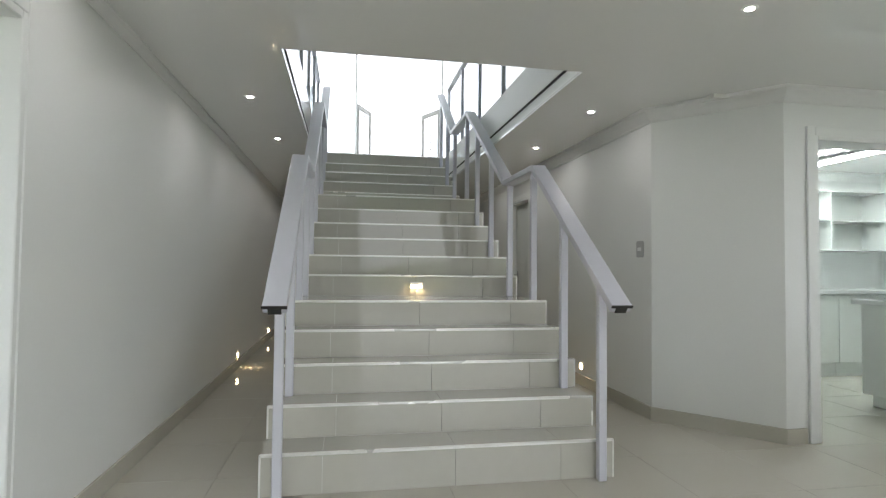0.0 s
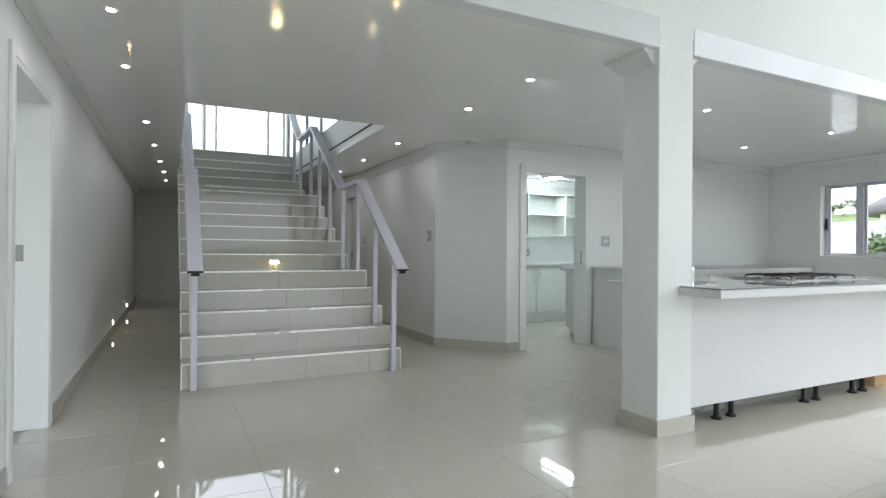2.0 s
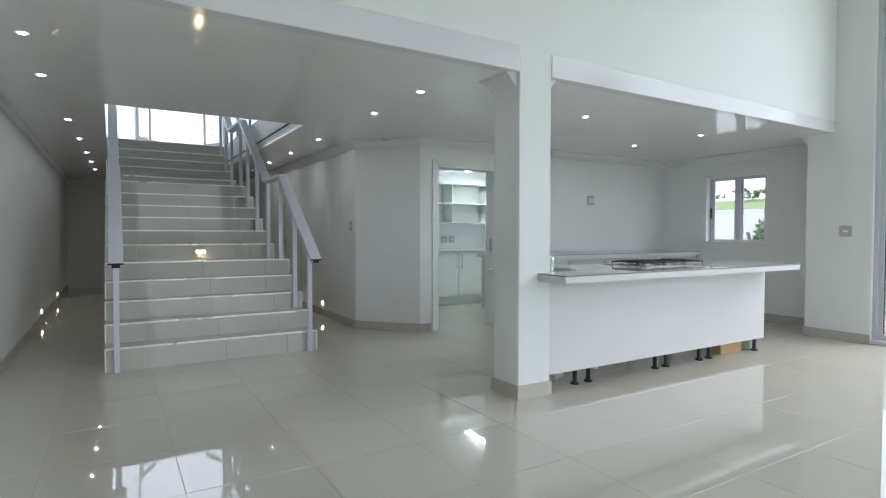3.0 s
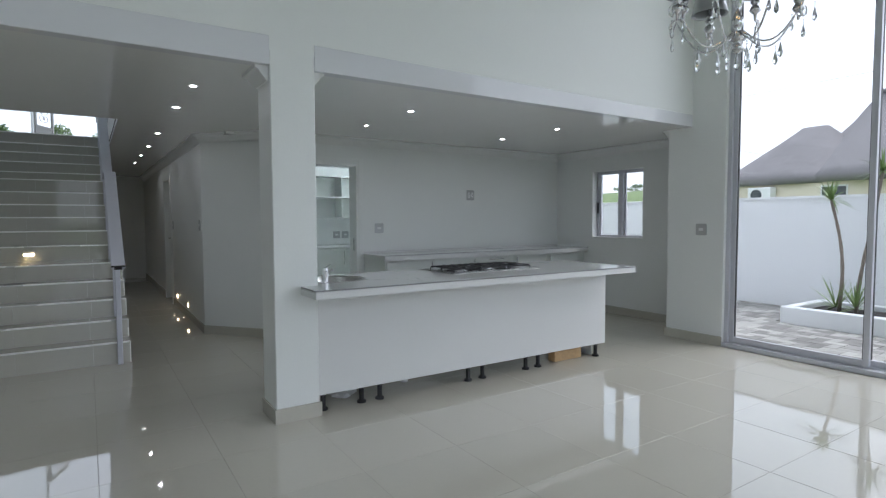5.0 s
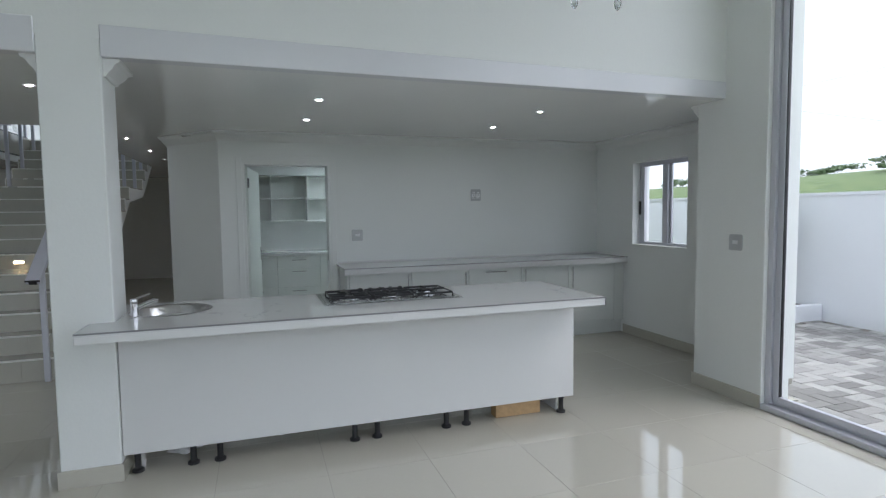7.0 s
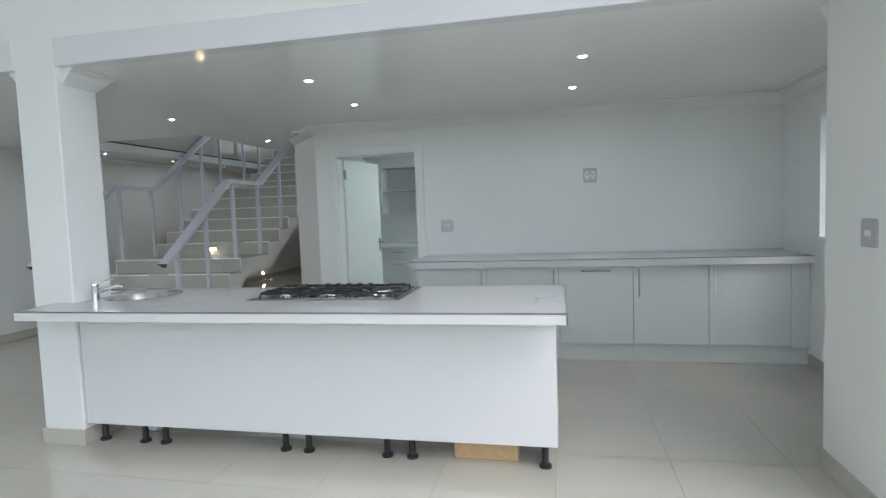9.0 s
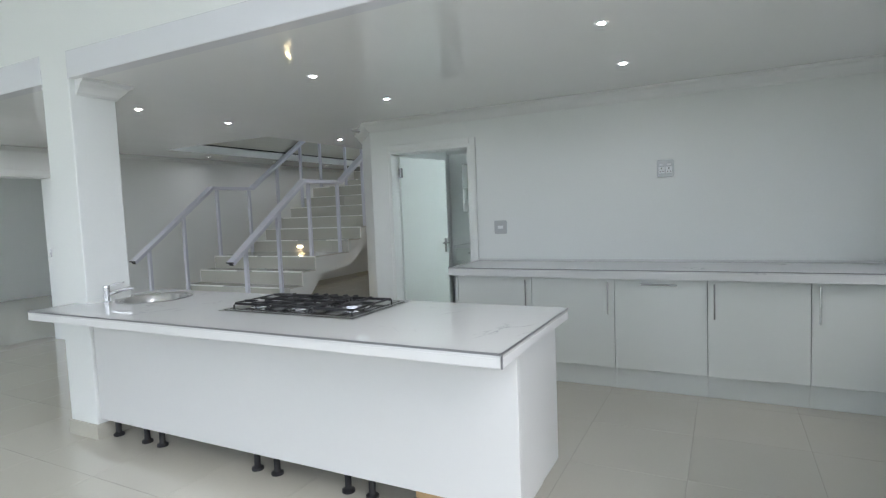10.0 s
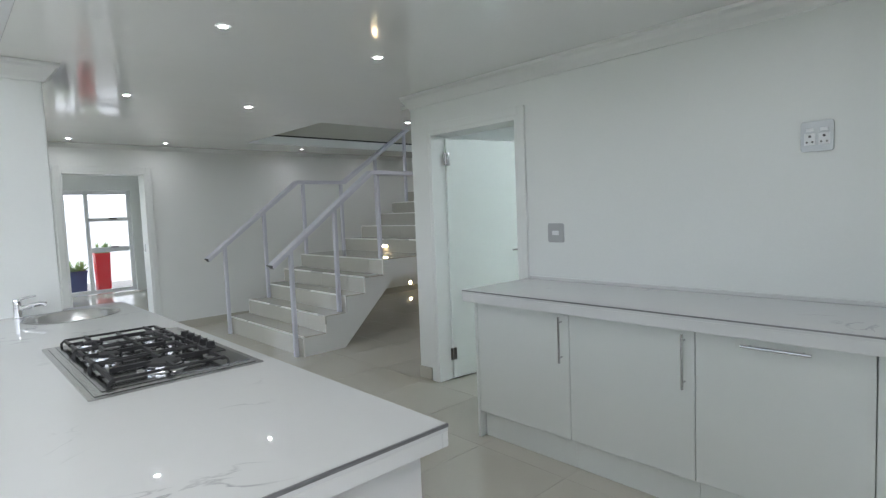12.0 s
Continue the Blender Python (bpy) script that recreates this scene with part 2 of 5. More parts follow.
def mesh_of(name, bm, mat, bevel=0.0, smooth=False, segments=1):
    if bevel:
        bmesh.ops.bevel(bm, geom=list(bm.edges), offset=bevel, segments=segments, profile=0.5, affect="EDGES", clamp_overlap=True)
    bmesh.ops.recalc_face_normals(bm, faces=list(bm.faces))
    me = bpy.data.meshes.new(name)
    bm.to_mesh(me)
    bm.free()
    me.materials.append(mat)
    if smooth:
        me.polygons.foreach_set("use_smooth", [True] * len(me.polygons))
    return me


def part(name, bm, mat, parent, label="", bevel=0.0, smooth=False, segments=1):
    ob = new(name, mesh_of(name, bm, mat, bevel, smooth, segments))
    ob.parent = parent
    if label:
        ob["label"] = label
    return ob


def block(name, dims, mat, parent, label="", bevel=0.003):
    bm = bmesh.new()
    box(bm, *dims)
    return part(name, bm, mat, parent, label, bevel)


def thing(name, at, label, category, group="", kind=""):
    ob = new(name)
    ob.empty_display_size = 0.1
    ob.matrix_world = at if isinstance(at, Matrix) else Matrix.Translation(at)
    return tagged(ob, label, category, group, kind)


def structure(name, boxes, mat, label, category, bevel=0.0):
    bm = bmesh.new()
    for b in boxes:
        box(bm, *b)
    return tagged(new(name, mesh_of(name, bm, mat, bevel)), label, category, "", "structure")


# ---- the shell ----
XL, XR, XG, XW = -0.30, 3.17, 7.64, 8.34
CEIL, TOP, UP = 2.37, 5.2, 2.81
YB, YK, YEND, YREAR = 1.32, 4.08, 12.4, -5.5
YUP, HALL = 13.4, 6.5
HX0, HX1, HY0, HY1 = 0.49, 2.31, 4.08, 9.0
SX0, SX9 = 0.468, 2.332
DL0, DL1, DLH = 2.18, 3.10, 2.05
DK0, DK1, DKH = 3.96, 4.89, 2.06
WY0, WY1, WZ0, WZ1 = 2.47, 3.35, 1.08, 2.05

floor = structure("floor", [(-5.6, XG + 0.19, YREAR - 0.2, 1.4, -0.2, -0.0015), (-5.6, XW + 0.2, 1.4, YEND + 0.2, -0.2, -0.0015)], GROUT, "glossy cream porcelain tiled floor with thin grout joints", "floor")

structure("wall_left", [(XL - 0.22, XL, YREAR, DL0, 0, TOP), (XL - 0.22, XL, DL0, DL1, DLH, TOP), (XL - 0.22, XL, DL1, YEND, 0, CEIL + 0.1)], PLASTER, "white plastered long passage wall with a doorway", "wall")
structure("wall_beam", [(XL, XG, YB, YB + 0.28, 2.46, TOP)], PLASTER, "white plastered upper wall over the kitchen opening", "wall")
structure("pillar", [(3.04, 3.34, YB + 0.0005, YB + 0.30, 0, 2.55)], PLASTER, "square white plastered pillar beside the kitchen island", "pillar", 0.006)
structure("wall_kitchen", [(3.74, DK0, YK, YK + 0.2, 0, CEIL + 0.1), (DK0, DK1, YK, YK + 0.2, DKH, CEIL + 0.1), (DK1, XW + 0.22, YK, YK + 0.2, 0, CEIL + 0.1)], PLASTER, "white plastered kitchen wall with a doorway", "wall")
structure("wall_window", [(XW, XW + 0.22, 1.60, WY0, 0, CEIL + 0.1), (XW, XW + 0.22, WY0, WY1, 0, WZ0), (XW, XW + 0.22, WY0, WY1, WZ1, CEIL + 0.1), (XW, XW + 0.22, WY1, YK, 0, CEIL + 0.1)], PLASTER, "white plastered kitchen side wall with a window", "wall")
structure("wall_nib", [(XG, XG + 0.28, 0.93, 1.60, 0, TOP), (XG + 0.28, XW + 0.22, 1.40, 1.60, 0, TOP)], PLASTER, "white plastered wall nib beside the tall glazing", "wall", 0.004)
structure("wall_passage", [(XR, XR + 0.2, 4.74, 7.55, 0, CEIL + 0.1), (XR, XR + 0.2, 7.55, 8.4, 2.06, CEIL + 0.1), (XR, XR + 0.2, 8.4, YEND, 0, CEIL + 0.1)], PLASTER, "white plastered passage wall beside the stairs", "wall")
bm = bmesh.new()
verts = [bm.verts.new((x, y, z)) for z in (0, CEIL + 0.1) for x, y in ((XR, 4.74), (3.74, YK), (3.74, YK + 0.3), (XR + 0.2, 4.80))]
for f in ((3, 2, 1, 0), (4, 5, 6, 7), (0, 1, 5, 4), (1, 2, 6, 5), (2, 3, 7, 6), (3, 0, 4, 7)):
    bm.faces.new([verts[i] for i in f])
tagged(new("wall_angled", mesh_of("wall_angled", bm, PLASTER)), "white plastered wall set at an angle between passage and kitchen", "wall", "", "structure")
structure("wall_passage_end", [(XL - 0.22, XR + 0.2, YEND, YEND + 0.2, 0, CEIL + 0.1)], PLASTER, "plain plastered wall that closes the passage", "wall")
# rear wall stays out of view; its opening is added for daylight
structure("wall_rear", [(XL - 0.22, 1.2, YREAR - 0.2, YREAR, 0, TOP), (1.2, 6.9, YREAR - 0.2, YREAR, 3.9, TOP), (6.9, XG + 0.2, YREAR - 0.2, YREAR, 0, TOP)], PLASTER, "white plastered rear wall round an added glazed opening", "wall")
structure("ceiling_living", [(XL - 0.22, XW + 0.22, YREAR - 0.2, YB + 0.28, TOP, TOP + 0.15)], PLASTER, "high white plastered ceiling over the living room", "ceiling")

# the low glossy ceiling, open over the stairs
y0c = YB + 0.09
structure("ceiling", [(XL, HX0, y0c, YEND, CEIL, CEIL + 0.02), (HX1, XR, y0c, YEND, CEIL, CEIL + 0.02), (HX0, HX1, y0c, HY0, CEIL, CEIL + 0.02), (HX0, HX1, HY1, YEND, CEIL, CEIL + 0.02), (XR, XG, y0c, 4.74, CEIL, CEIL + 0.02), (XG, XW, 1.60, YK, CEIL, CEIL + 0.02)], PVC, "glossy pale grey PVC ceiling with recessed lights", "ceiling")
structure("slab_upper", [(XL, HX0 - 0.02, YB + 0.28, YUP, CEIL + 0.022, UP), (HX1 + 0.02, XR + 0.2, YB + 0.28, YUP, CEIL + 0.022, UP), (HX0 - 0.02, HX1 + 0.02, YB + 0.28, HY0 - 0.02, CEIL + 0.022, UP), (HX0 - 0.02, HX1 + 0.02, HY1 + 0.06, YUP, CEIL + 0.022, UP), (XR + 0.2, XW + 0.22, YB + 0.28, 7.6, CEIL + 0.022, UP)], PLASTER, "white upper floor slab round the stairwell", "floor")

for side, x, d in (("left", HX0 - 0.0195, 1), ("right", HX1 + 0.0195, -1)):
    structure("stairwell_shadow_gap_" + side, [(x, x + d * 0.0045, HY0 - 0.019, HY1 + 0.059, 2.482, 2.502)], GAP, "thin dark joint along the stairwell edge", "trim")
    structure("stairwell_cladding_" + side, [(x, x + d * 0.0065, HY0 - 0.019, HY1 + 0.059, 2.502, UP - 0.004)], SKIRT if d > 0 else PLASTER, "pale cladding of the stairwell edge", "trim")

bm = bmesh.new()
for xa, xb, za, zb in ((XL, 3.04, 2.55, 2.55), (3.34, XG, 2.535, 2.495)):
    vs = box(bm, xa, xb, YB - 0.005, YB + 0.09, CEIL - 0.004, 2.55)
    for v in vs:
        if v.co.z > 2.5:
            v.co.z = za if v.co.x < (xa + xb) / 2 else zb
tagged(new("fascia", mesh_of("fascia", bm, FASCIA, 0.004)), "pale glossy fascia board under the beam", "trim", "", "structure")

COVE = [(0, 0), (0, -0.1), (0.012, -0.1), (0.018, -0.085), (0.045, -0.055), (0.06, -0.03), (0.082, -0.018), (0.085, 0)]


def cornice(name, path, size=1.0):
    bm = bmesh.new()
    sweep(bm, [(x, y, CEIL - 0.001) for x, y in path], [(o * size, u * size) for o, u in COVE])
    tagged(new(name, mesh_of(name, bm, CORNICE)), "white moulded cornice under the ceiling", "cornice", "", "structure")


cornice("cornice_kitchen", [(XR, YEND), (XR, 4.74), (3.74, YK), (XW, YK), (XW, 1.60), (XG, 1.60)])
cornice("cornice_left", [(XL, YB + 0.09), (XL, YEND)], 0.55)
cornice("cornice_pillar", [(3.34, YB + 0.04), (3.34, YB + 0.30), (3.04, YB + 0.30), (3.04, YB + 0.04)])


def skirting(name, path, closed=False):
    bm = bmesh.new()
    sweep(bm, [(x, y, 0.0005) for x, y in path], [(0, 0), (0.012, 0), (0.012, 0.098), (0.009, 0.1), (0, 0.1)], closed)
    tagged(new(name, mesh_of(name, bm, SKIRT)), "beige porcelain skirting tiles along the wall", "skirting", "", "structure")


skirting("baseboard_passage", [(XR, YEND), (XR, 8.45)])
skirting("baseboard_angled", [(XR, 7.5), (XR, 4.74), (3.74, YK), (DK0 - 0.07, YK)])
skirting("baseboard_kitchen", [(XW, 3.5), (XW, 1.60), (XG, 1.60), (XG, 0.93)])
skirting("baseboard_left", [(XL, DL1 + 0.07), (XL, YEND)])
skirting("baseboard_living", [(XL, YREAR), (XL, DL0 - 0.07)])
skirting("baseboard_pillar", [(3.04, YB), (3.34, YB), (3.34, YB + 0.30), (3.04, YB + 0.30)], True)

# ---- staircase ----
RISER_Y = [3.73, 3.99, 4.25, 4.50, 4.76] + [5.48 + 0.3 * i for i in range(6)] + [7.98 + 0.255 * i for i in range(5)]
LEVEL = [0.205, 0.38, 0.555, 0.728, 0.90, 1.07, 1.238, 1.406, 1.570, 1.742, 1.922, 2.09, 2.262, 2.432, 2.602, 2.80]
stairs = thing("staircase", (1.425, 3.73, 0), "straight tiled staircase with two short landings and metal nosings", "staircase")


def local(ob, parent):
    """Hang a mesh that was built in world places under a thing."""
    ob.parent = parent
    ob.matrix_parent_inverse = parent.matrix_world.inverted()
    return ob


def wpart(name, bm, mat, parent, label="", bevel=0.0, smooth=False, segments=1):
    ob = part(name, bm, mat, None, label, bevel, smooth, segments)
    bpy.context.view_layer.update()
    return local(ob, parent)


def wblock(name, dims, mat, parent, label="", bevel=0.003):
    bm = bmesh.new()
    box(bm, *dims)
    return wpart(name, bm, mat, parent, label, bevel)


# the concrete body: one wedge under each tread, with a sloping underside
UNDER = [(3.7, -0.001), (4.22, -0.001), (4.9, 0.66), (5.5, 0.70), (7.0, 1.70), (8.0, 1.80), (9.05, 2.45)]


def under_at(y):
    for (ya, za), (yb, zb) in zip(UNDER, UNDER[1:]):
        if ya <= y <= yb:
            return max(0.0, za + (zb - za) * (y - ya) / (yb - ya))
    return 2.45


for i in range(16):
    bm = bmesh.new()
    ya = RISER_Y[i] + 0.012
    yb = (RISER_Y[i + 1] + 0.012) if i < 15 else HY1 + 0.02
    knots = [ya] + [y for y, _ in UNDER if ya < y < yb] + [yb]
    for p, q in zip(knots, knots[1:]):
        v = [bm.verts.new((x, y, z)) for x in (SX0 + 0.004, SX9 - 0.004) for y, z in ((p, under_at(p)), (q, under_at(q)), (q, LEVEL[i] - 0.0118), (p, LEVEL[i] - 0.0118))]
        for f in ((0, 1, 2, 3), (7, 6, 5, 4), (0, 4, 5, 1), (1, 5, 6, 2), (2, 6, 7, 3), (3, 7, 4, 0)):
            bm.faces.new([v[k] for k in f])
    wpart("step_body", bm, PLASTER, stairs, "white plastered step side")
CUTS = [SX0, 0.80, 1.42, 2.03, SX9]
SHIFT = [0.0, -0.03, 0.03, 0.0, -0.02]
for i in range(16):
    z0 = LEVEL[i - 1] if i else 0
    y = RISER_Y[i]
    back = RISER_Y[i + 1] if i < 15 else HY1 + 0.05
    cuts = [c + (SHIFT[(i + k) % 5] if 0 < k < 4 else 0) for k, c in enumerate(CUTS)]
    for a, b in zip(cuts, cuts[1:]):
        wblock("riser_tile", (a + 0.001, b - 0.001, y, y + 0.012, z0 + 0.001, LEVEL[i] - 0.012), STAIR_TILE, stairs, bevel=0.0)
        wblock("tread_tile", (a + 0.001, b - 0.001, y + 0.006, back - 0.001, LEVEL[i] - 0.0115, LEVEL[i]), STAIR_TILE, stairs, bevel=0.0)
    wblock("nosing", (SX0, SX9, y - 0.006, y + 0.014, LEVEL[i] - 0.0125, LEVEL[i] + 0.003), NOSING, stairs, "pale rounded metal edge strip", 0.003)
    for x in (SX0, SX9):
        wblock("edge_trim", (x - 0.005, x + 0.005, y - 0.003, y + 0.012, z0, LEVEL[i]), NOSING, stairs, bevel=0.001)

# step light let into the first riser over the landing
steplight = thing("step_light", (1.455, RISER_Y[5] - 0.001, LEVEL[4] + 0.062), "small white step light glowing warm on the riser", "step light")
bm = bmesh.new()
box(bm, -0.055, 0.055, -0.014, 0.001, 0.0, 0.05)
part("housing", bm, WHITE_ALU, steplight, "white housing", 0.003)
bm = bmesh.new()
box(bm, -0.045, 0.045, -0.018, -0.0145, 0.004, 0.022)
part("lens", bm, WARM, steplight, "glowing warm lens")

# ---- hand rails ----
RAILPTS = [(3.46, 0.955), (4.70, 1.895), (5.44, 1.895), (6.96, 2.93), (7.91, 2.93), (8.98, 3.76)]


def handrail(x, label):
    rail = thing("stair_railing", (x, 3.8, 0), label, "railing", "stair railings")
    bm = bmesh.new()
    w, h = 0.055, 0.045
    rings = []
    for i, (y, z) in enumerate(RAILPTS):
        def slope(a, b):
            return Vector((b[0] - a[0], b[1] - a[1])).normalized()
        a = slope(RAILPTS[i - 1], RAILPTS[i]) if i else slope(RAILPTS[0], RAILPTS[1])
        b = slope(RAILPTS[i], RAILPTS[i + 1]) if i < 5 else a
        d = (a + b).normalized()
        nx = Vector((-d.y, d.x)) / max(0.5, d.dot(a))
        rings.append([bm.verts.new((x + sx * w, y - nx.x * dn, z - nx.y * dn)) for sx, dn in ((-1, 0), (1, 0), (1, h), (-1, h))])
    for r, s in zip(rings, rings[1:]):
        for j in range(4):
            bm.faces.new((r[j], s[j], s[(j + 1) % 4], r[(j + 1) % 4]))
    bm.faces.new(rings[0])
    bm.faces.new(rings[-1])
    wpart("handrail", bm, RAIL, rail, "wide flat pale grey handrail", 0.006, segments=2)
    bm = bmesh.new()
    tilt = pose(x, RAILPTS[0][0], RAILPTS[0][1], 36.4)
    box(bm, -0.057, 0.057, -0.007, 0.001, -0.014, 0.001, tilt)
    box(bm, -0.03, 0.03, -0.006, 0.001, -0.046, -0.013, tilt)
    wpart("end_cap", bm, BLACK, rail, "black plastic end cap", 0.001)

    def top_at(y):
        for (ya, za), (yb, zb) in zip(RAILPTS, RAILPTS[1:]):
            if ya <= y <= yb:
                return za + (zb - za) * (y - ya) / (yb - ya)
    foot = lambda y: max([0.0] + [LEVEL[i] for i in range(16) if RISER_Y[i] <= y])
    for y in (3.69, 4.22, 4.80, 5.40, 6.02, 6.60, 7.12, 7.86, 8.40, 8.92):
        wblock("post", (x - 0.023, x + 0.023, y - 0.02, y + 0.02, foot(y), top_at(y) - 0.05), RAIL, rail, bevel=0.004)
    return rail


handrail(2.245, "pale grey metal stair railing with upright square posts")
handrail(0.555, "pale grey metal stair railing with upright square posts")

# ---- doorways ----


def frame_round(name, axis, at, a, b, h, depth, label, wide=0.055, proud=0.015, both=True):
    """A flat architrave with jambs through the wall: axis x for a doorway in a wall of constant x."""
    fr = thing(name, (at, a, 0) if axis == "x" else (a, at, 0), label, "door frame", "", "structure")

    def put(nm, u0, u1, v0, v1, z0, z1):
        wblock(nm, (v0, v1, u0, u1, z0, z1) if axis == "x" else (u0, u1, v0, v1, z0, z1), PLASTER, fr, bevel=0.004)
    s = -1 if depth > 0 else 1
    lo, hi = sorted((at + s * proud, at + depth))
    put("jamb", a, a + 0.035, lo, hi, 0, h)
    put("jamb", b - 0.035, b, lo, hi, 0, h)
    put("head", a + 0.0351, b - 0.0351, lo, hi, h - 0.035, h)
    lo, hi = sorted((at + s * proud * 1.3, at))
    put("architrave", a - wide, a + 0.006, lo, hi, 0, h + wide)
    put("architrave", b - 0.006, b + wide, lo, hi, 0, h + wide)
    put("architrave", a + 0.0062, b - 0.0062, lo, hi, h - 0.006, h + wide)
    return fr


frame_round("door_frame_left", "x", XL, DL0, DL1, DLH, -0.22, "white painted door frame in the passage wall")
frame_round("door_frame_kitchen", "y", YK, DK0, DK1, DKH, 0.2, "white painted door frame in the kitchen wall")
frame_round("door_frame_passage", "x", XR, 7.55, 8.4, 2.06, 0.2, "white painted door frame along the passage")
wblock("strike_plate", (XL - 0.16, XL - 0.12, DL1 - 0.0375, DL1 - 0.0352, 1.04, 1.14), STEEL, bpy.data.objects["door_frame_left"], "steel strike plate")
wblock("strike_plate", (DK1 - 0.0375, DK1 - 0.0352, YK + 0.05, YK + 0.09, 0.97, 1.13), STEEL, bpy.data.objects["door_frame_kitchen"], "steel strike plate")

# the open white door of the scullery: hinged on its near jamb, swung inwards
door = thing("door_scullery", pose(DK0 + 0.04, YK + 0.13, 0, 0, 0, 82), "open white painted flush door with steel lever handles", "door")
bm = bmesh.new()
box(bm, 0, 0.83, -0.02, 0.02, 0.012, 2.01)
part("leaf", bm, DOORPAINT, door, bevel=0.003)
for z in (0.22, 1.84):
    bm = bmesh.new()
    rod(bm, (-0.012, -0.028, z - 0.05), (-0.012, -0.028, z + 0.05), 0.009)
    box(bm, -0.03, 0.03, -0.0235, -0.0205, z - 0.05, z + 0.05)
    part("hinge", bm, PLATE, door, "dark steel hinge")
for s in (-1, 1):
    bm = bmesh.new()
    box(bm, 0.755, 0.795, s * 0.021, s * 0.027, 0.94, 1.10)
    rod(bm, (0.775, s * 0.024, 1.05), (0.775, s * 0.07, 1.05), 0.009)
    rod(bm, (0.78, s * 0.065, 1.05), (0.66, s * 0.065, 1.05), 0.009)
    part("handle", bm, STEEL, door, "brushed steel lever handle", 0.001)
darkdoor = thing("door_passage", (XR + 0.1, 7.585, 0), "closed white painted flush door in the passage wall", "door")
bm = bmesh.new()
box(bm, -0.02, 0.02, 0.003, 0.777, 0.01, 2.02)
part("leaf", bm, DOORPAINT, darkdoor, bevel=0.003)
bm = bmesh.new()
box(bm, -0.027, -0.0205, 0.70, 0.74, 0.94, 1.1)
rod(bm, (-0.024, 0.72, 1.05), (-0.065, 0.72, 1.05), 0.009)
rod(bm, (-0.065, 0.725, 1.05), (-0.065, 0.61, 1.05), 0.009)
part("handle", bm, STEEL, darkdoor, "brushed steel lever handle")

# ---- kitchen window ----
window = thing("window_1", (XW + 0.11, WY0, WZ0), "sliding aluminium window of two panes over the counter end", "window", "", "structure")
F = 0.045
xf = XW + 0.10
wblock("window_frame", (xf, xf + 0.07, WY0, WY0 + F, WZ0, WZ1), ALU, window)
wblock("window_frame", (xf, xf + 0.07, WY1 - F, WY1, WZ0, WZ1), ALU, window)
wblock("window_frame", (xf, xf + 0.07, WY0 + F + 0.0003, WY1 - F - 0.0003, WZ0, WZ0 + F), ALU, window)
wblock("window_frame", (xf, xf + 0.07, WY0 + F + 0.0003, WY1 - F - 0.0003, WZ1 - F, WZ1), ALU, window)
ym = (WY0 + WY1) / 2
wblock("mullion", (xf - 0.004, xf + 0.06, ym - 0.032, ym + 0.032, WZ0 + F, WZ1 - F), ALU, window)
for a, b, xo in ((WY0 + F, ym - 0.032, 0.042), (ym + 0.032, WY1 - F, 0.018)):
    s = wblock("sash", (xf + xo - 0.012, xf + xo + 0.012, a + 0.0005, a + 0.028, WZ0 + F + 0.0005, WZ1 - F - 0.0005), ALU, window)
    wblock("sash", (xf + xo - 0.012, xf + xo + 0.012, b - 0.028, b - 0.0005, WZ0 + F + 0.0005, WZ1 - F - 0.0005), ALU, window)
    p = wblock("pane", (xf + xo - 0.002, xf + xo + 0.002, a + 0.028, b - 0.028, WZ0 + F, WZ1 - F), GLASS, window, "clear glass", 0)
    p.visible_shadow = False
wblock("latch", (xf - 0.022, xf - 0.0005, WY1 - 0.036, WY1 - 0.014, 1.44, 1.6), BLACK, window, "black latch")
wblock("window_sill", (XW - 0.006, xf, WY0 + 0.001, WY1 - 0.001, WZ0 - 0.006, WZ0 + 0.014), PLASTER, window)

# ---- tall sliding glazing of the living room ----
glazing = thing("glazed_wall", (XG + 0.06, 0.93, 0), "double height aluminium framed sliding glass wall", "glazing", "", "structure")
xg0, xg1 = XG + 0.035, XG + 0.165
wblock("sill_track", (xg0 - 0.04, xg1 + 0.03, YREAR, 0.93, 0.001, 0.045), ALU, glazing, "aluminium floor track", 0.004)
wblock("track_rib", (xg0 + 0.03, xg0 + 0.036, YREAR, 0.88, 0.045, 0.062), ALU, glazing, bevel=0.001)
wblock("track_rib", (xg0 + 0.085, xg0 + 0.091, YREAR, 0.88, 0.045, 0.062), ALU, glazing, bevel=0.001)
wblock("frame_side", (xg0, xg1, 0.885, 0.9295, 0.045, TOP - 0.002), ALU, glazing)
wblock("frame_head", (xg0, xg1, YREAR, 0.875, TOP - 0.07, TOP - 0.001), ALU, glazing)
for i, (a, b) in enumerate(((-0.36, 0.885), (-2.0, -0.30), (-3.7, -1.94), (YREAR, -3.64))):
    xo = xg0 + (0.10 if i % 2 else 0.045)
    for c, d in ((a, a + 0.048), (b - 0.048, b)):
        wblock("stile", (xo - 0.02, xo + 0.02, c, d, 0.062, TOP - 0.071), ALU, glazing)
    wblock("bottom_rail", (xo - 0.0195, xo + 0.0195, a + 0.0485, b - 0.0485, 0.062, 0.112), ALU, glazing)
    p = wblock("pane", (xo - 0.004, xo + 0.004, a + 0.044, b - 0.044, 0.108, TOP - 0.075), GLASS, glazing, "clear glass", 0)
    p.visible_shadow = False
    for c in (a + 0.0485, b - 0.0545):
        wblock("gasket", (xo - 0.012, xo + 0.012, c, c + 0.006, 0.1125, TOP - 0.072), BLACK, glazing, "thin black glazing gasket", 0)
# unseen glazing added to bring daylight in from behind
rear = thing("added_rear_glazing", (4.05, YREAR - 0.1, 0), "unseen tall aluminium framed glazing added in the rear wall for daylight", "glazing", "", "structure")
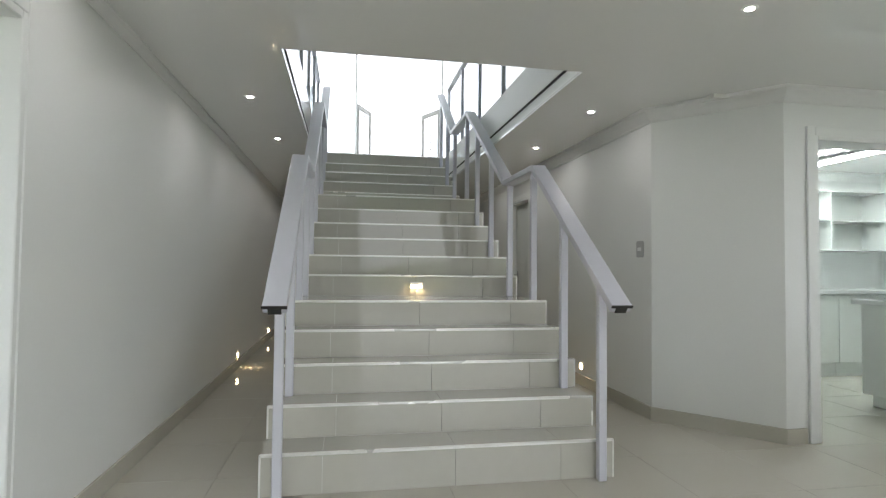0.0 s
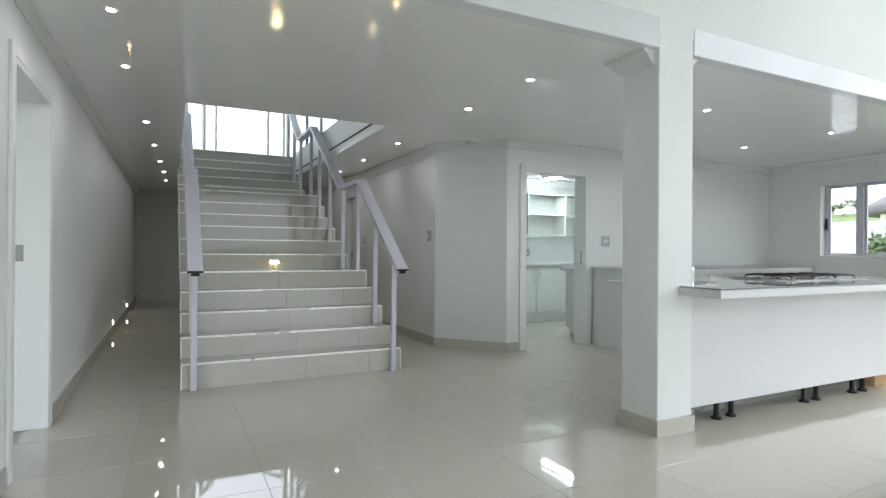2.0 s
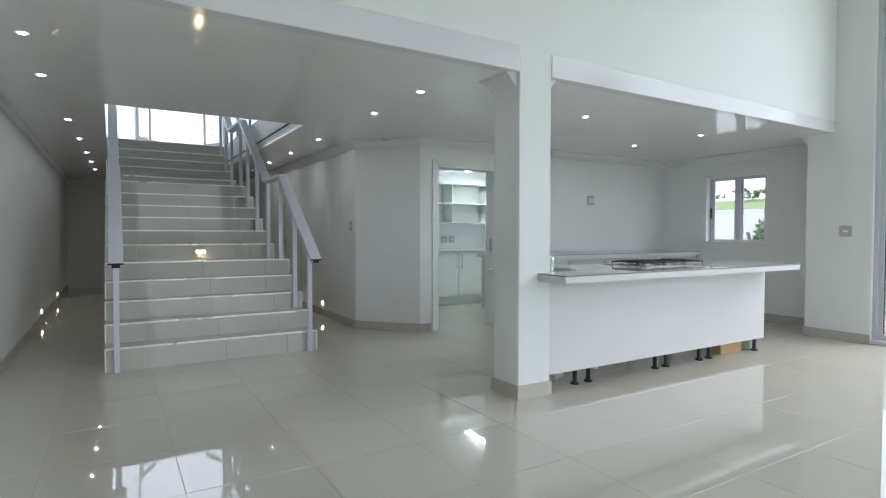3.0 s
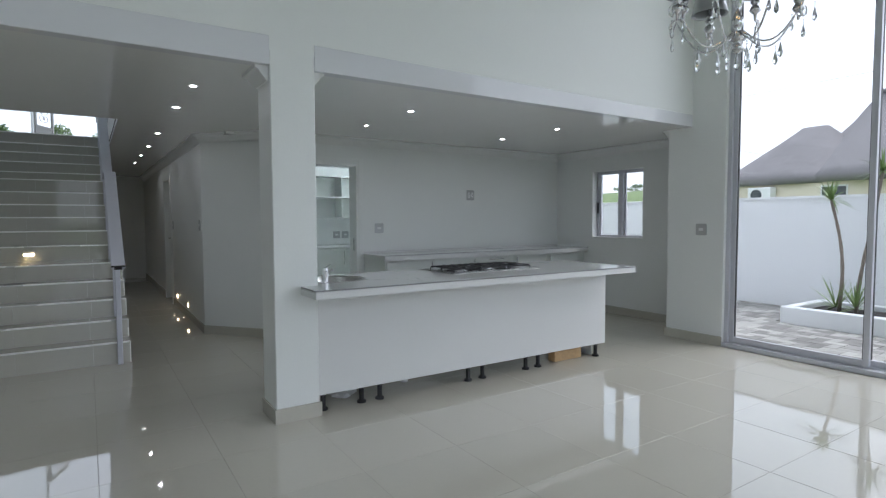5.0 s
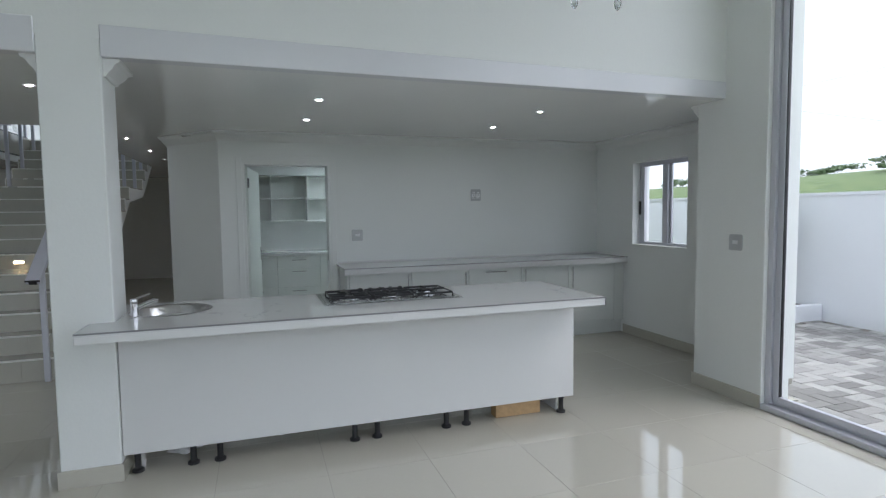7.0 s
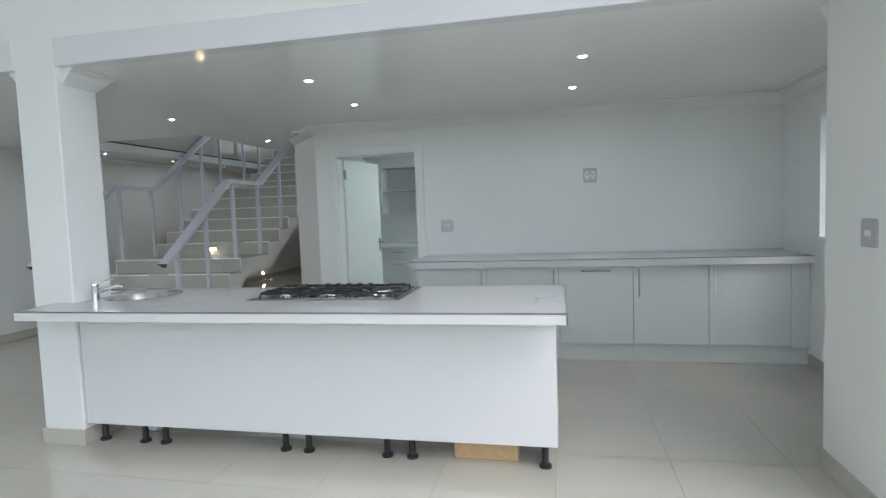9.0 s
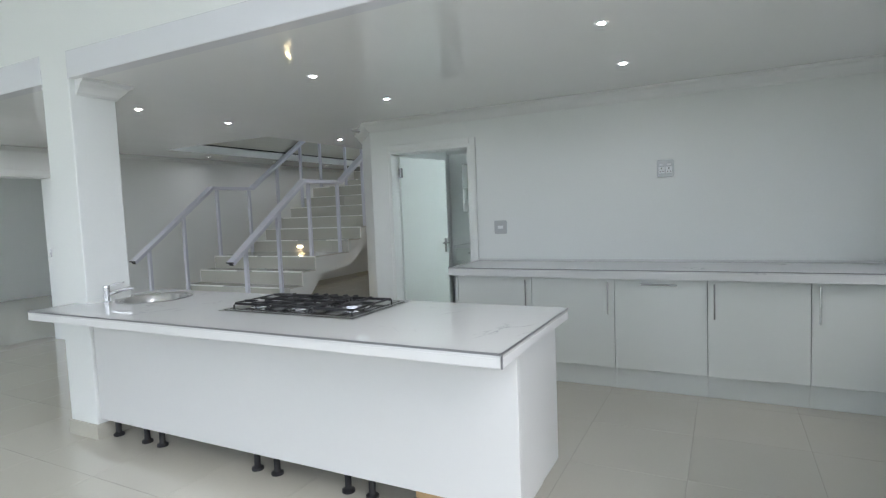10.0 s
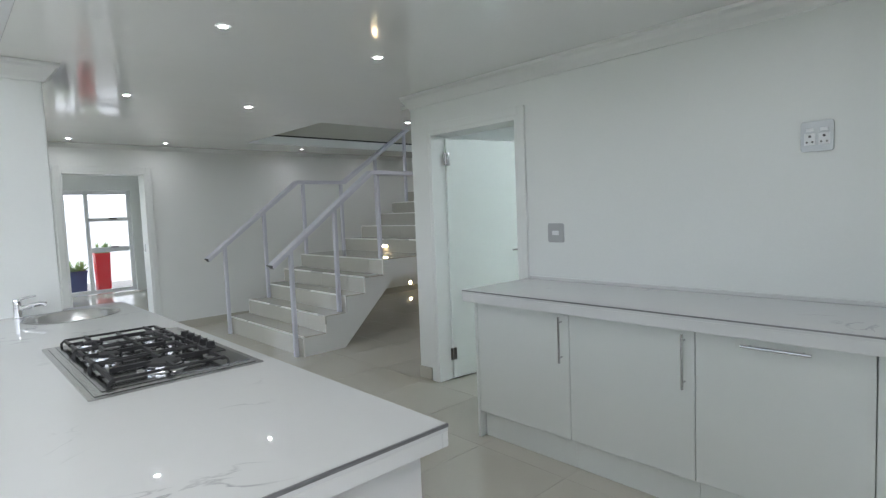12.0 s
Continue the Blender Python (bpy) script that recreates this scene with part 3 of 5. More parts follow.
wblock("sill_track", (1.2, 6.9, YREAR - 0.15, YREAR - 0.02, 0.001, 0.05), ALU, rear)
for x in (1.2, 2.61, 4.02, 5.43, 6.84):
    wblock("stile", (x, x + 0.06, YREAR - 0.13, YREAR - 0.04, 0.0505, 3.898), ALU, rear)
for x in (1.2, 2.61, 4.02, 5.43):
    p = wblock("pane", (x + 0.061, x + 1.409, YREAR - 0.09, YREAR - 0.082, 0.051, 3.897), GLASS, rear, "clear glass", 0)
    p.visible_shadow = False

# ---- island ----
IZ = 0.913
island = thing("kitchen_island", (4.8, 1.6, 0), "white panelled kitchen island raised on black plastic legs", "kitchen island")
wblock("front_panel", (3.345, 6.29, 1.34, 1.358, 0.135, IZ - 0.055), BOARD, island, "white front panel", 0.002)
wblock("end_panel", (6.272, 6.29, 1.3585, 1.92, 0.135, IZ - 0.055), BOARD, island, "white end panel", 0.002)
wblock("carcass", (3.42, 6.27, 1.36, 1.90, 0.14, IZ - 0.056), BOARD, island, bevel=0.002)
wblock("inner_panel", (6.20, 6.216, 1.44, 1.88, 0.002, 0.139), BOARD, island, bevel=0.001)
bm = bmesh.new()
box(bm, -0.028, 0.028, -0.028, 0.028, 0.125, 0.139)
lathe(bm, [(0.034, 0.0), (0.034, 0.014), (0.02, 0.022), (0.018, 0.03), (0.018, 0.105), (0.024, 0.11), (0.024, 0.126)], n=14)
leg_mesh = mesh_of("leg", bm, BLACK)
for x in (3.40, 3.70, 3.85, 4.68, 4.83, 5.32, 5.47, 6.22):
    for y in ((1.42, 1.84) if x != 6.22 else (1.40,)):
        leg = new("leg", leg_mesh)
        leg.location = (x, y, 0.0008)
        bpy.context.view_layer.update()
        local(leg, island)

top = thing("island_worktop", (4.8, 1.5, IZ), "white veined stone worktop with a dark edge line", "worktop")
# slab cut round the sink
SX, SY, SR = 3.585, 1.63, 0.215
bm = bmesh.new()
X0, X1, Y0, Y1 = 3.22, 6.345, 1.03, 1.965
hole, rim = [], []
N = 48
for i in range(N):
    a = 2 * math.pi * i / N
    c, s = math.cos(a), math.sin(a)
    hole.append((SX + SR * c, SY + SR * s))
    k = min(((X1 if c > 0 else X0) - SX) / c if abs(c) > 1e-6 else 1e9, ((Y1 if s > 0 else Y0) - SY) / s if abs(s) > 1e-6 else 1e9)
    rim.append((SX + k * c, SY + k * s))
for cx, cy in ((X0, Y0), (X1, Y0), (X1, Y1), (X0, Y1)):
    j = min(range(N), key=lambda i: (rim[i][0] - cx) ** 2 + (rim[i][1] - cy) ** 2)
    rim[j] = (cx, cy)
lv = [[[bm.verts.new((x, y, z)) for x, y in pts] for pts in (hole, rim)] for z in (IZ, IZ - 0.018)]
for i in range(N):
    j = (i + 1) % N
    bm.faces.new((lv[0][0][i], lv[0][1][i], lv[0][1][j], lv[0][0][j]))
    bm.faces.new((lv[1][0][j], lv[1][1][j], lv[1][1][i], lv[1][0][i]))
    bm.faces.new((lv[0][1][i], lv[1][1][i], lv[1][1][j], lv[0][1][j]))
    bm.faces.new((lv[0][0][j], lv[1][0][j], lv[1][0][i], lv[0][0][i]))
wpart("slab", bm, STONE, top)
for d in ((X0, X1, Y0, Y0 + 0.02), (X0, X1, Y1 - 0.02, Y1), (X0, X0 + 0.02, Y0 + 0.0205, Y1 - 0.0205), (X1 - 0.02, X1, Y0 + 0.0205, Y1 - 0.0205)):
    wblock("apron", (*d, IZ - 0.056, IZ - 0.0185), BOARD, top, "white edge strip", 0.001)
for d in ((X0, X1, Y0 - 0.003, Y0 + 0.004), (X1 - 0.004, X1 + 0.003, Y0 + 0.004, Y1), (X0 - 0.003, X0 + 0.004, Y0 + 0.004, 1.31)):
    wblock("edge_trim", (*d, IZ - 0.0075, IZ + 0.0015), DARK_TRIM, top, "dark metal edge line", 0.001)
wblock("corner_trim", (X1 - 0.003, X1 + 0.004, Y0 - 0.004, Y0 + 0.004, IZ - 0.056, IZ - 0.008), DARK_TRIM, top, bevel=0.001)

sink = thing("round_sink", (SX, SY, IZ), "round brushed steel sink let into the worktop", "sink")
bm = bmesh.new()
outer = [(0.238, 0.0008), (0.236, 0.004), (0.218, 0.003), (0.205, -0.008), (0.198, -0.10), (0.17, -0.15), (0.05, -0.165), (0.03, -0.168)]
n = 40
rings = [[bm.verts.new((r * math.cos(2 * math.pi * i / n), r * math.sin(2 * math.pi * i / n), z)) for i in range(n)] for r, z in outer]
for a, b in zip(rings, rings[1:]):
    for i in range(n):
        bm.faces.new((a[i], a[(i + 1) % n], b[(i + 1) % n], b[i]))
bm.faces.new(rings[-1])
part("bowl", bm, STEEL, sink, smooth=True)
bm = bmesh.new()
lathe(bm, [(0.028, -0.1665), (0.028, -0.162), (0.018, -0.16)], n=16)
part("drain", bm, CHROME, sink, "chrome drain")

tap = thing("sink_tap", (3.425, 1.40, IZ), "short chrome mixer tap beside the sink", "tap")
bm = bmesh.new()
lathe(bm, [(0.026, 0.0005), (0.026, 0.008), (0.021, 0.012), (0.021, 0.085), (0.019, 0.09)], n=20)
part("body", bm, CHROME, tap, smooth=False)
bm = bmesh.new()
tube(bm, [(0.0, 0.005, 0.055), (0.05, 0.06, 0.075), (0.085, 0.1, 0.085), (0.1, 0.118, 0.08)], [0.015, 0.014, 0.013, 0.012], 12)
part("spout", bm, CHROME, tap)
bm = bmesh.new()
lathe(bm, [(0.02, 0.091), (0.021, 0.1), (0.019, 0.112), (0.008, 0.116)], n=18)
tube(bm, [(0, 0, 0.108), (0.04, 0.045, 0.122), (0.07, 0.08, 0.128)], [0.007, 0.006, 0.005], 8)
part("lever", bm, CHROME, tap)

hob = thing("gas_hob", (4.97, 1.645, IZ), "five burner steel gas hob with black cast iron grids", "gas hob")
HW, HD = 0.47, 0.27
bm = bmesh.new()
box(bm, -HW, HW, -HD, HD, 0.0008, 0.006)
box(bm, -HW + 0.02, HW - 0.02, -HD + 0.02, HD - 0.02, 0.0062, 0.010)
part("tray", bm, STEEL, hob, "brushed steel tray", 0.002)
bm = bmesh.new()
box(bm, -HW + 0.045, HW - 0.045, -HD + 0.045, HD - 0.03, 0.0104, 0.0125)
part("plate", bm, PLATE, hob, "dark reflective plate")
for bx, by, r in ((-0.29, -0.12, 0.042), (-0.29, 0.11, 0.05), (0.0, -0.12, 0.047), (0.0, 0.10, 0.036), (0.285, -0.01, 0.066)):
    bm = bmesh.new()
    lathe(bm, [(r + 0.022, 0.0128), (r + 0.018, 0.016), (r, 0.018), (r, 0.029), (r - 0.008, 0.031)], pose(bx, by, 0), 28)
    b = part("burner", bm, CHROME, hob, "bright steel burner ring")
    bm = bmesh.new()
    lathe(bm, [(r - 0.010, 0.0312), (r - 0.010, 0.036), (r - 0.016, 0.039)], pose(bx, by, 0), 24)
    part("burner_cap", bm, IRON, b, "black burner cap")


def foot_bar(bm, a, b, w, z):
    """A grid bar with its ends turned down to the tray."""
    a, b = Vector(a), Vector(b)
    d = (b - a).normalized()
    tube(bm, [(a.x, a.y, 0.0128), (a.x, a.y, z - 0.012), (a.x + d.x * 0.012, a.y + d.y * 0.012, z), (b.x - d.x * 0.012, b.y - d.y * 0.012, z), (b.x, b.y, z - 0.012), (b.x, b.y, 0.0128)], w, 6)


for gx0, gx1 in ((-0.425, -0.148), (-0.142, 0.142), (0.148, 0.425)):
    bm = bmesh.new()
    z, w = 0.037, 0.005
    for x in (gx0 + 0.01, gx1 - 0.01):
        foot_bar(bm, (x, -0.205, 0), (x, 0.165, 0), w, z)
    xm = (gx0 + gx1) / 2
    if gx0 > 0:
        for y in (-0.19, 0.15):
            box(bm, gx0 + 0.01, gx1 - 0.01, y - w, y + w, z - 0.010, z + 0.003)
        for a in range(4):
            m = pose(xm, -0.01, 0, 0, 0, 90 * a)
            box(bm, 0.04, 0.127 if a % 2 == 0 else 0.165, -w, w, z - 0.006, z + 0.008, m)
    else:
        for y in (-0.12, 0.11):
            for s in (-1, 1):
                box(bm, xm + s * 0.03, xm + s * (gx1 - gx0 - 0.02) / 2, y - w, y + w, z - 0.006, z + 0.008)
        for y0, y1 in ((-0.2, -0.15), (-0.09, 0.08), (0.14, 0.162)):
            box(bm, xm - w, xm + w, y0, y1, z - 0.006, z + 0.008)
        for y in (-0.19, 0.0, 0.155):
            box(bm, gx0 + 0.01, gx1 - 0.01, y - w, y + w, z - 0.010, z + 0.003)
    part("pan_grid", bm, IRON, hob, "black cast iron grid")
bm = bmesh.new()
box(bm, -0.22, 0.22, 0.175, 0.232, 0.0128, 0.0145)
part("control_strip", bm, BLACK, hob, "black control strip", 0.0004)
for i in range(5):
    bm = bmesh.new()
    lathe(bm, [(0.021, 0.0147), (0.021, 0.02), (0.0165, 0.024), (0.0155, 0.036), (0.013, 0.039)], pose(-0.16 + 0.075 * i, 0.204, 0), 16)
    box(bm, -0.163 + 0.075 * i, -0.157 + 0.075 * i, 0.188, 0.22, 0.0391, 0.0405)
    part("knob", bm, BLACK, hob, "black control knob")

woodblock = thing("wood_block", (5.89, 1.49, 0), "raw pine block under the island", "wood block")
bm = bmesh.new()
box(bm, -0.18, 0.18, -0.045, 0.045, 0.0008, 0.1)
part("block", bm, WOOD, woodblock, bevel=0.003)
bag = thing("plastic_bag", (3.64, 1.62, 0), "crumpled white plastic bag under the island", "bag")
bm = bmesh.new()
bmesh.ops.create_icosphere(bm, subdivisions=3, radius=0.1)
for v in bm.verts:
    k = 0.75 + 0.45 * noise.noise(v.co * 22)
    v.co = Vector((v.co.x * 1.3 * k, v.co.y * k, max(0.0008, 0.045 + v.co.z * 0.62 * k)))
part("bag", bm, BOARD, bag)
pipe = thing("waste_pipe", (4.22, 1.7, 0), "short white waste pipe under the island", "pipe")
bm = bmesh.new()
rod(bm, (0, 0, 0.0008), (0, 0, 0.139), 0.03, 16)
lathe(bm, [(0.036, 0.05), (0.036, 0.09)], n=16)
part("pipe", bm, BOARD, pipe)

# ---- back counter ----
EDGES = [4.985, 5.65, 6.305, 6.945, 7.562, 8.20]
HANDLES = ["r", "r", "top", "l", "l"]
CY = 3.50


def bar_handle(parent, a, b):
    """A round steel bar on two short stems, standing off towards -y."""
    a, b = Vector(a), Vector(b)
    d = (b - a).normalized()
    bm = bmesh.new()
    rod(bm, a, b, 0.006, 12)
    for q in (a + d * 0.03, b - d * 0.03):
        rod(bm, q, q + Vector((0, 0.03, 0)), 0.0045, 8)
    return wpart("handle", bm, STEEL, parent, "brushed steel bar handle")


for k, (a, b, side) in enumerate(zip(EDGES, EDGES[1:], HANDLES)):
    cab = thing("base_cabinet", ((a + b) / 2, CY + 0.3, 0), "white glossy base cabinet with a steel bar handle" if side != "top" else "white glossy base cabinet with a horizontal bar handle", "cabinet", "kitchen base cabinets")
    wblock("body", (a + 0.001, b - 0.001, CY + 0.02, YK - 0.003, 0.1652, 0.9175), GLOSS, cab, bevel=0.001)
    # near-black strip stands in for the shade in the door joint
    wblock("gap", (a - 0.0008, a + 0.0009, CY + 0.0195, CY + 0.024, 0.16, 0.86), GAP, cab, "dark strip painted as joint shade", 0)
    dr = wblock("door", (a + 0.002, b - 0.002, CY, CY + 0.0185, 0.17, 0.865), GLOSS, cab, bevel=0.002)
    wblock("plinth", (a + 0.0005, b - 0.0005, CY + 0.05, CY + 0.066, 0.0008, 0.1648), GLOSS, cab, "white plinth", 0.001)
    if side == "top":
        bar_handle(dr, ((a + b) / 2 - 0.125, CY - 0.03, 0.825), ((a + b) / 2 + 0.125, CY - 0.03, 0.825))
    else:
        x = b - 0.045 if side == "r" else a + 0.045
        bar_handle(dr, (x, CY - 0.03, 0.59), (x, CY - 0.03, 0.84))
endp = thing("end_panel", (4.975, 3.8, 0), "white board that closes the counter's end", "panel")
wblock("board", (4.962, 4.982, CY + 0.001, YK - 0.003, 0.0008, 0.9175), GLOSS, endp, bevel=0.001)
fill = thing("filler_panel", (8.26, 3.6, 0), "narrow white filler board at the wall", "panel")
wblock("board", (8.2005, XW - 0.002, CY + 0.001, CY + 0.020, 0.155, 0.864), GLOSS, fill, bevel=0.001)
wblock("plinth", (8.2, XW - 0.002, CY + 0.05, CY + 0.066, 0.0008, 0.1545), GLOSS, fill, "white plinth", 0.001)
btop = thing("counter_worktop", (6.6, 3.75, 0.9), "white veined stone worktop along the kitchen wall", "worktop")
wblock("slab", (4.93, XW - 0.002, 3.43, YK - 0.002, 0.918, 0.935), STONE, btop, bevel=0.001)
wblock("apron", (4.93, XW - 0.002, 3.431, 3.45, 0.868, 0.9175), BOARD, btop, "white edge strip", 0.001)
wblock("edge_trim", (4.93, XW - 0.002, 3.427, 3.434, 0.930, 0.937), DARK_TRIM, btop, "dark metal edge line", 0.001)
wblock("upstand", (4.95, XW - 0.002, YK - 0.014, YK - 0.002, 0.9355, 0.955), BOARD, btop, "white upstand", 0.002)

# ---- switches and sockets ----


def plate(name, m, w, h, label, category, kind):
    """A grey metal plate on a wall; its own -y looks into the room."""
    t = thing(name, m, label, category)
    bm = bmesh.new()
    c = 0.014
    ring = [(sx * (w / 2 - c) + c * math.cos(a), sz * (h / 2 - c) + c * math.sin(a)) for sx, sz, q in ((1, 1, 0), (-1, 1, 1), (-1, -1, 2), (1, -1, 3)) for a in [math.pi / 2 * (q + k / 4) for k in range(5)]]
    rows = [[bm.verts.new((x * k, y, z * k)) for x, z in ring] for y, k in ((-0.0005, 1.0), (-0.006, 1.0), (-0.008, 0.97))]
    for lo, hi in zip(rows, rows[1:]):
        for i in range(len(ring)):
            j = (i + 1) % len(ring)
            bm.faces.new((lo[i], lo[j], hi[j], hi[i]))
    bm.faces.new(rows[-1])
    bm.faces.new(rows[0][::-1])
    part("plate", bm, GREY_PLATE, t, "satin grey plate")
    if kind == "switch":
        bm = bmesh.new()
        box(bm, -0.026, 0.026, -0.012, -0.0083, -0.014, 0.014)
        r = part("rocker", bm, WHITE_ALU, t, "white rocker", 0.002)
    else:
        for s in (-1, 1):
            bm = bmesh.new()
            box(bm, s * 0.028 - 0.023, s * 0.028 + 0.023, -0.0105, -0.0083, -0.040, 0.014)
            so = part("outlet", bm, WHITE_ALU, t, "white outlet", 0.002)
            bm = bmesh.new()
            for q, zz, rr in ((0, 0.012, 0.006), (-0.011, -0.014, 0.0045), (0.011, -0.014, 0.0045)):
                rod(bm, (s * 0.028 + q, -0.0112, zz - 0.012), (s * 0.028 + q, -0.0107, zz - 0.012), rr, 10)
            part("holes", bm, BLACK, so, "dark pin holes")
            bm = bmesh.new()
            box(bm, s * 0.028 - 0.016, s * 0.028 + 0.016, -0.0112, -0.0083, 0.022, 0.038)
            part("rocker", bm, WHITE_ALU, t, "white rocker", 0.001)
    return t


plate("double_socket", pose(6.625, YK, 1.70), 0.13, 0.14, "grey double socket on the kitchen wall", "socket", "socket")
plate("wall_switch", pose(5.175, YK, 1.25), 0.125, 0.125, "grey light switch on the kitchen wall", "switch", "switch")
plate("wall_switch", pose(XG, 1.185, 1.24, 0, 0, -90), 0.125, 0.125, "grey light switch beside the tall glazing", "switch", "switch")
plate("wall_switch", pose(XR, 4.90, 1.30, 0, 0, -90), 0.10, 0.13, "grey light switch on the passage wall", "switch", "switch")
plate("wall_switch", pose(XR, 7.35, 1.28, 0, 0, -90), 0.08, 0.13, "grey light switch far down the passage", "switch", "switch")

# ---- lights ----
bm = bmesh.new()
n = 24
rings = [[bm.verts.new((r * math.cos(2 * math.pi * i / n), r * math.sin(2 * math.pi * i / n), z)) for i in range(n)] for r, z in ((0.037, -0.0005), (0.035, -0.004), (0.021, -0.005), (0.019, -0.001))]
for a, b in zip(rings, rings[1:]):
    for i in range(n):
        bm.faces.new((a[i], a[(i + 1) % n], b[(i + 1) % n], b[i]))
ring_mesh = mesh_of("trim_ring", bm, WHITE_ALU)
bm = bmesh.new()
bmesh.ops.create_circle(bm, cap_ends=True, segments=20, radius=0.019, matrix=Matrix.Translation((0, 0, -0.0022)))
for f in bm.faces:
    f.normal_flip()
me = bpy.data.meshes.new("lamp")
bm.to_mesh(me)
bm.free()
me.materials.append(LAMP)
for x, y in ((0.10, 2.25), (0.10, 3.24), (0.16, 5.04), (0.20, 6.36), (0.23, 7.7), (0.26, 8.9), (0.28, 10.1), (2.74, 4.88), (2.76, 6.2), (2.76, 7.45), (2.76, 8.7), (2.72, 3.14), (2.72, 2.21), (4.585, 2.2), (4.57, 3.14), (6.49, 2.22), (6.45, 3.15)):
    lampt = thing("downlight", (x, y, CEIL), "small round recessed downlight glowing in the ceiling", "downlight", "ceiling downlights")
    for nm, data in (("trim_ring", ring_mesh), ("lamp", me)):
        o = new(nm, data)
        o.parent = lampt


def footlight(x, y, z, rz):
    t = thing("foot_light", pose(x, y, z, 0, 0, rz), "small square foot light glowing warm above the skirting", "foot light", "passage foot lights")
    bm = bmesh.new()
    box(bm, -0.04, 0.04, -0.006, -0.0005, 0, 0.085)
    part("plate", bm, WHITE_ALU, t, "white plate", 0.002)
    bm = bmesh.new()
    box(bm, -0.025, 0.025, -0.0085, -0.0063, 0.012, 0.06)
    part("lens", bm, WARM, t, "glowing warm lens")


for y in (7.3, 9.75):
    footlight(XL, y, 0.108, 90)
for y in (6.0, 7.05):
    footlight(XR, y, 0.145, -90)

# ---- scullery behind the kitchen wall ----
SX1, SYB, SC = 7.4, 6.62, 2.34
structure("wall_scullery", [(3.4, SX1 + 0.2, SYB, SYB + 0.2, 0, SC + 0.12), (SX1, SX1 + 0.2, YK + 0.2, SYB, 0, SC + 0.12)], PLASTER, "white plastered scullery walls", "wall")
structure("ceiling_scullery", [(XR + 0.2, SX1, YK + 0.2, SYB, SC, SC + 0.03)], PVC, "pale scullery ceiling", "ceiling")
bm = bmesh.new()
sweep(bm, [(XR + 0.2, SYB, SC - 0.001), (SX1, SYB, SC - 0.001), (SX1, YK + 0.2, SC - 0.001)], COVE)
tagged(new("cornice_scullery", mesh_of("cornice_scullery", bm, CORNICE)), "white moulded cornice in the scullery", "cornice", "", "structure")
shelf = thing("wall_shelf", (5.4, SYB, 1.38), "white open wall shelf unit with two rows of empty bays", "shelf")
XS = [3.75, 4.30, 4.82, 5.60, 6.36, 7.10]
wblock("back", (XS[0], XS[-1], SYB - 0.016, SYB - 0.002, 1.38, 2.08), GLOSS, shelf, bevel=0)
for z in (1.38, 1.72, 2.062):
    wblock("board", (XS[0], XS[-1], SYB - 0.32, SYB - 0.0165, z, z + 0.018), GLOSS, shelf, bevel=0.001)
for x in XS:
    for z in (1.3985, 1.7385):
        wblock("divider", (x - 0.009, x + 0.009, SYB - 0.319, SYB - 0.0165, z, z + 0.321), GLOSS, shelf, bevel=0.001)
SE = [3.75, 4.35, 4.95, 5.55, 6.15, 6.75, 7.38]
for k, (a, b) in enumerate(zip(SE, SE[1:])):
    drawers = k < 2
    cab = thing("scullery_cabinet", ((a + b) / 2, 6.3, 0), "white glossy drawer cabinet in the scullery" if drawers else "white glossy door cabinet in the scullery", "cabinet", "scullery cabinets")
    wblock("body", (a + 0.001, b - 0.001, 6.04, SYB - 0.003, 0.1502, 0.9), GLOSS, cab, bevel=0.001)
    wblock("plinth", (a + 0.0005, b - 0.0005, 6.07, 6.085, 0.0008, 0.1498), GLOSS, cab, "white plinth", 0.001)
    if drawers:
        for z0, z1 in ((0.155, 0.44), (0.445, 0.72), (0.725, 0.885)):
            d = wblock("drawer_front", (a + 0.002, b - 0.002, 6.02, 6.0385, z0, z1), GLOSS, cab, bevel=0.002)
            bar_handle(d, ((a + b) / 2 - 0.1, 5.99, z1 - 0.05), ((a + b) / 2 + 0.1, 5.99, z1 - 0.05))
    else:
        d = wblock("door", (a + 0.002, b - 0.002, 6.02, 6.0385, 0.155, 0.885), GLOSS, cab, bevel=0.002)
        x = b - 0.05 if k % 2 == 0 else a + 0.05
        bar_handle(d, (x, 5.99, 0.62), (x, 5.99, 0.86))
stop = thing("scullery_worktop", (5.5, 6.3, 0.92), "white worktop along the scullery wall", "worktop")
wblock("slab", (3.74, SX1 - 0.002, 5.98, SYB - 0.002, 0.901, 0.94), STONE, stop, bevel=0.003)
pen = thing("scullery_counter", (6.3, 4.6, 0), "white panelled counter end in the scullery", "counter")
wblock("body", (5.25, SX1 - 0.003, YK + 0.203, 4.93, 0.1, 0.86), GLOSS, pen, bevel=0.002)
wblock("plinth", (5.30, SX1 - 0.003, YK + 0.203, 4.88, 0.0008, 0.0998), GLOSS, pen, bevel=0.001)
wblock("worktop", (5.2, SX1 - 0.003, YK + 0.203, 4.98, 0.8605, 0.90), STONE, pen, "white stone top", 0.003)
for x in (5.62, 5.78):
    plate("scullery_socket", pose(x, SYB, 1.1), 0.12, 0.12, "grey socket over the scullery worktop", "socket", "switch")
tubel = thing("tube_light", (5.85, 5.6, SC), "long fluorescent tube light on the scullery ceiling", "ceiling light")
bm = bmesh.new()
box(bm, -0.06, 0.06, -0.62, 0.62, -0.035, -0.0005)
part("housing", bm, GREY_PLATE, tubel, "grey housing", 0.004)
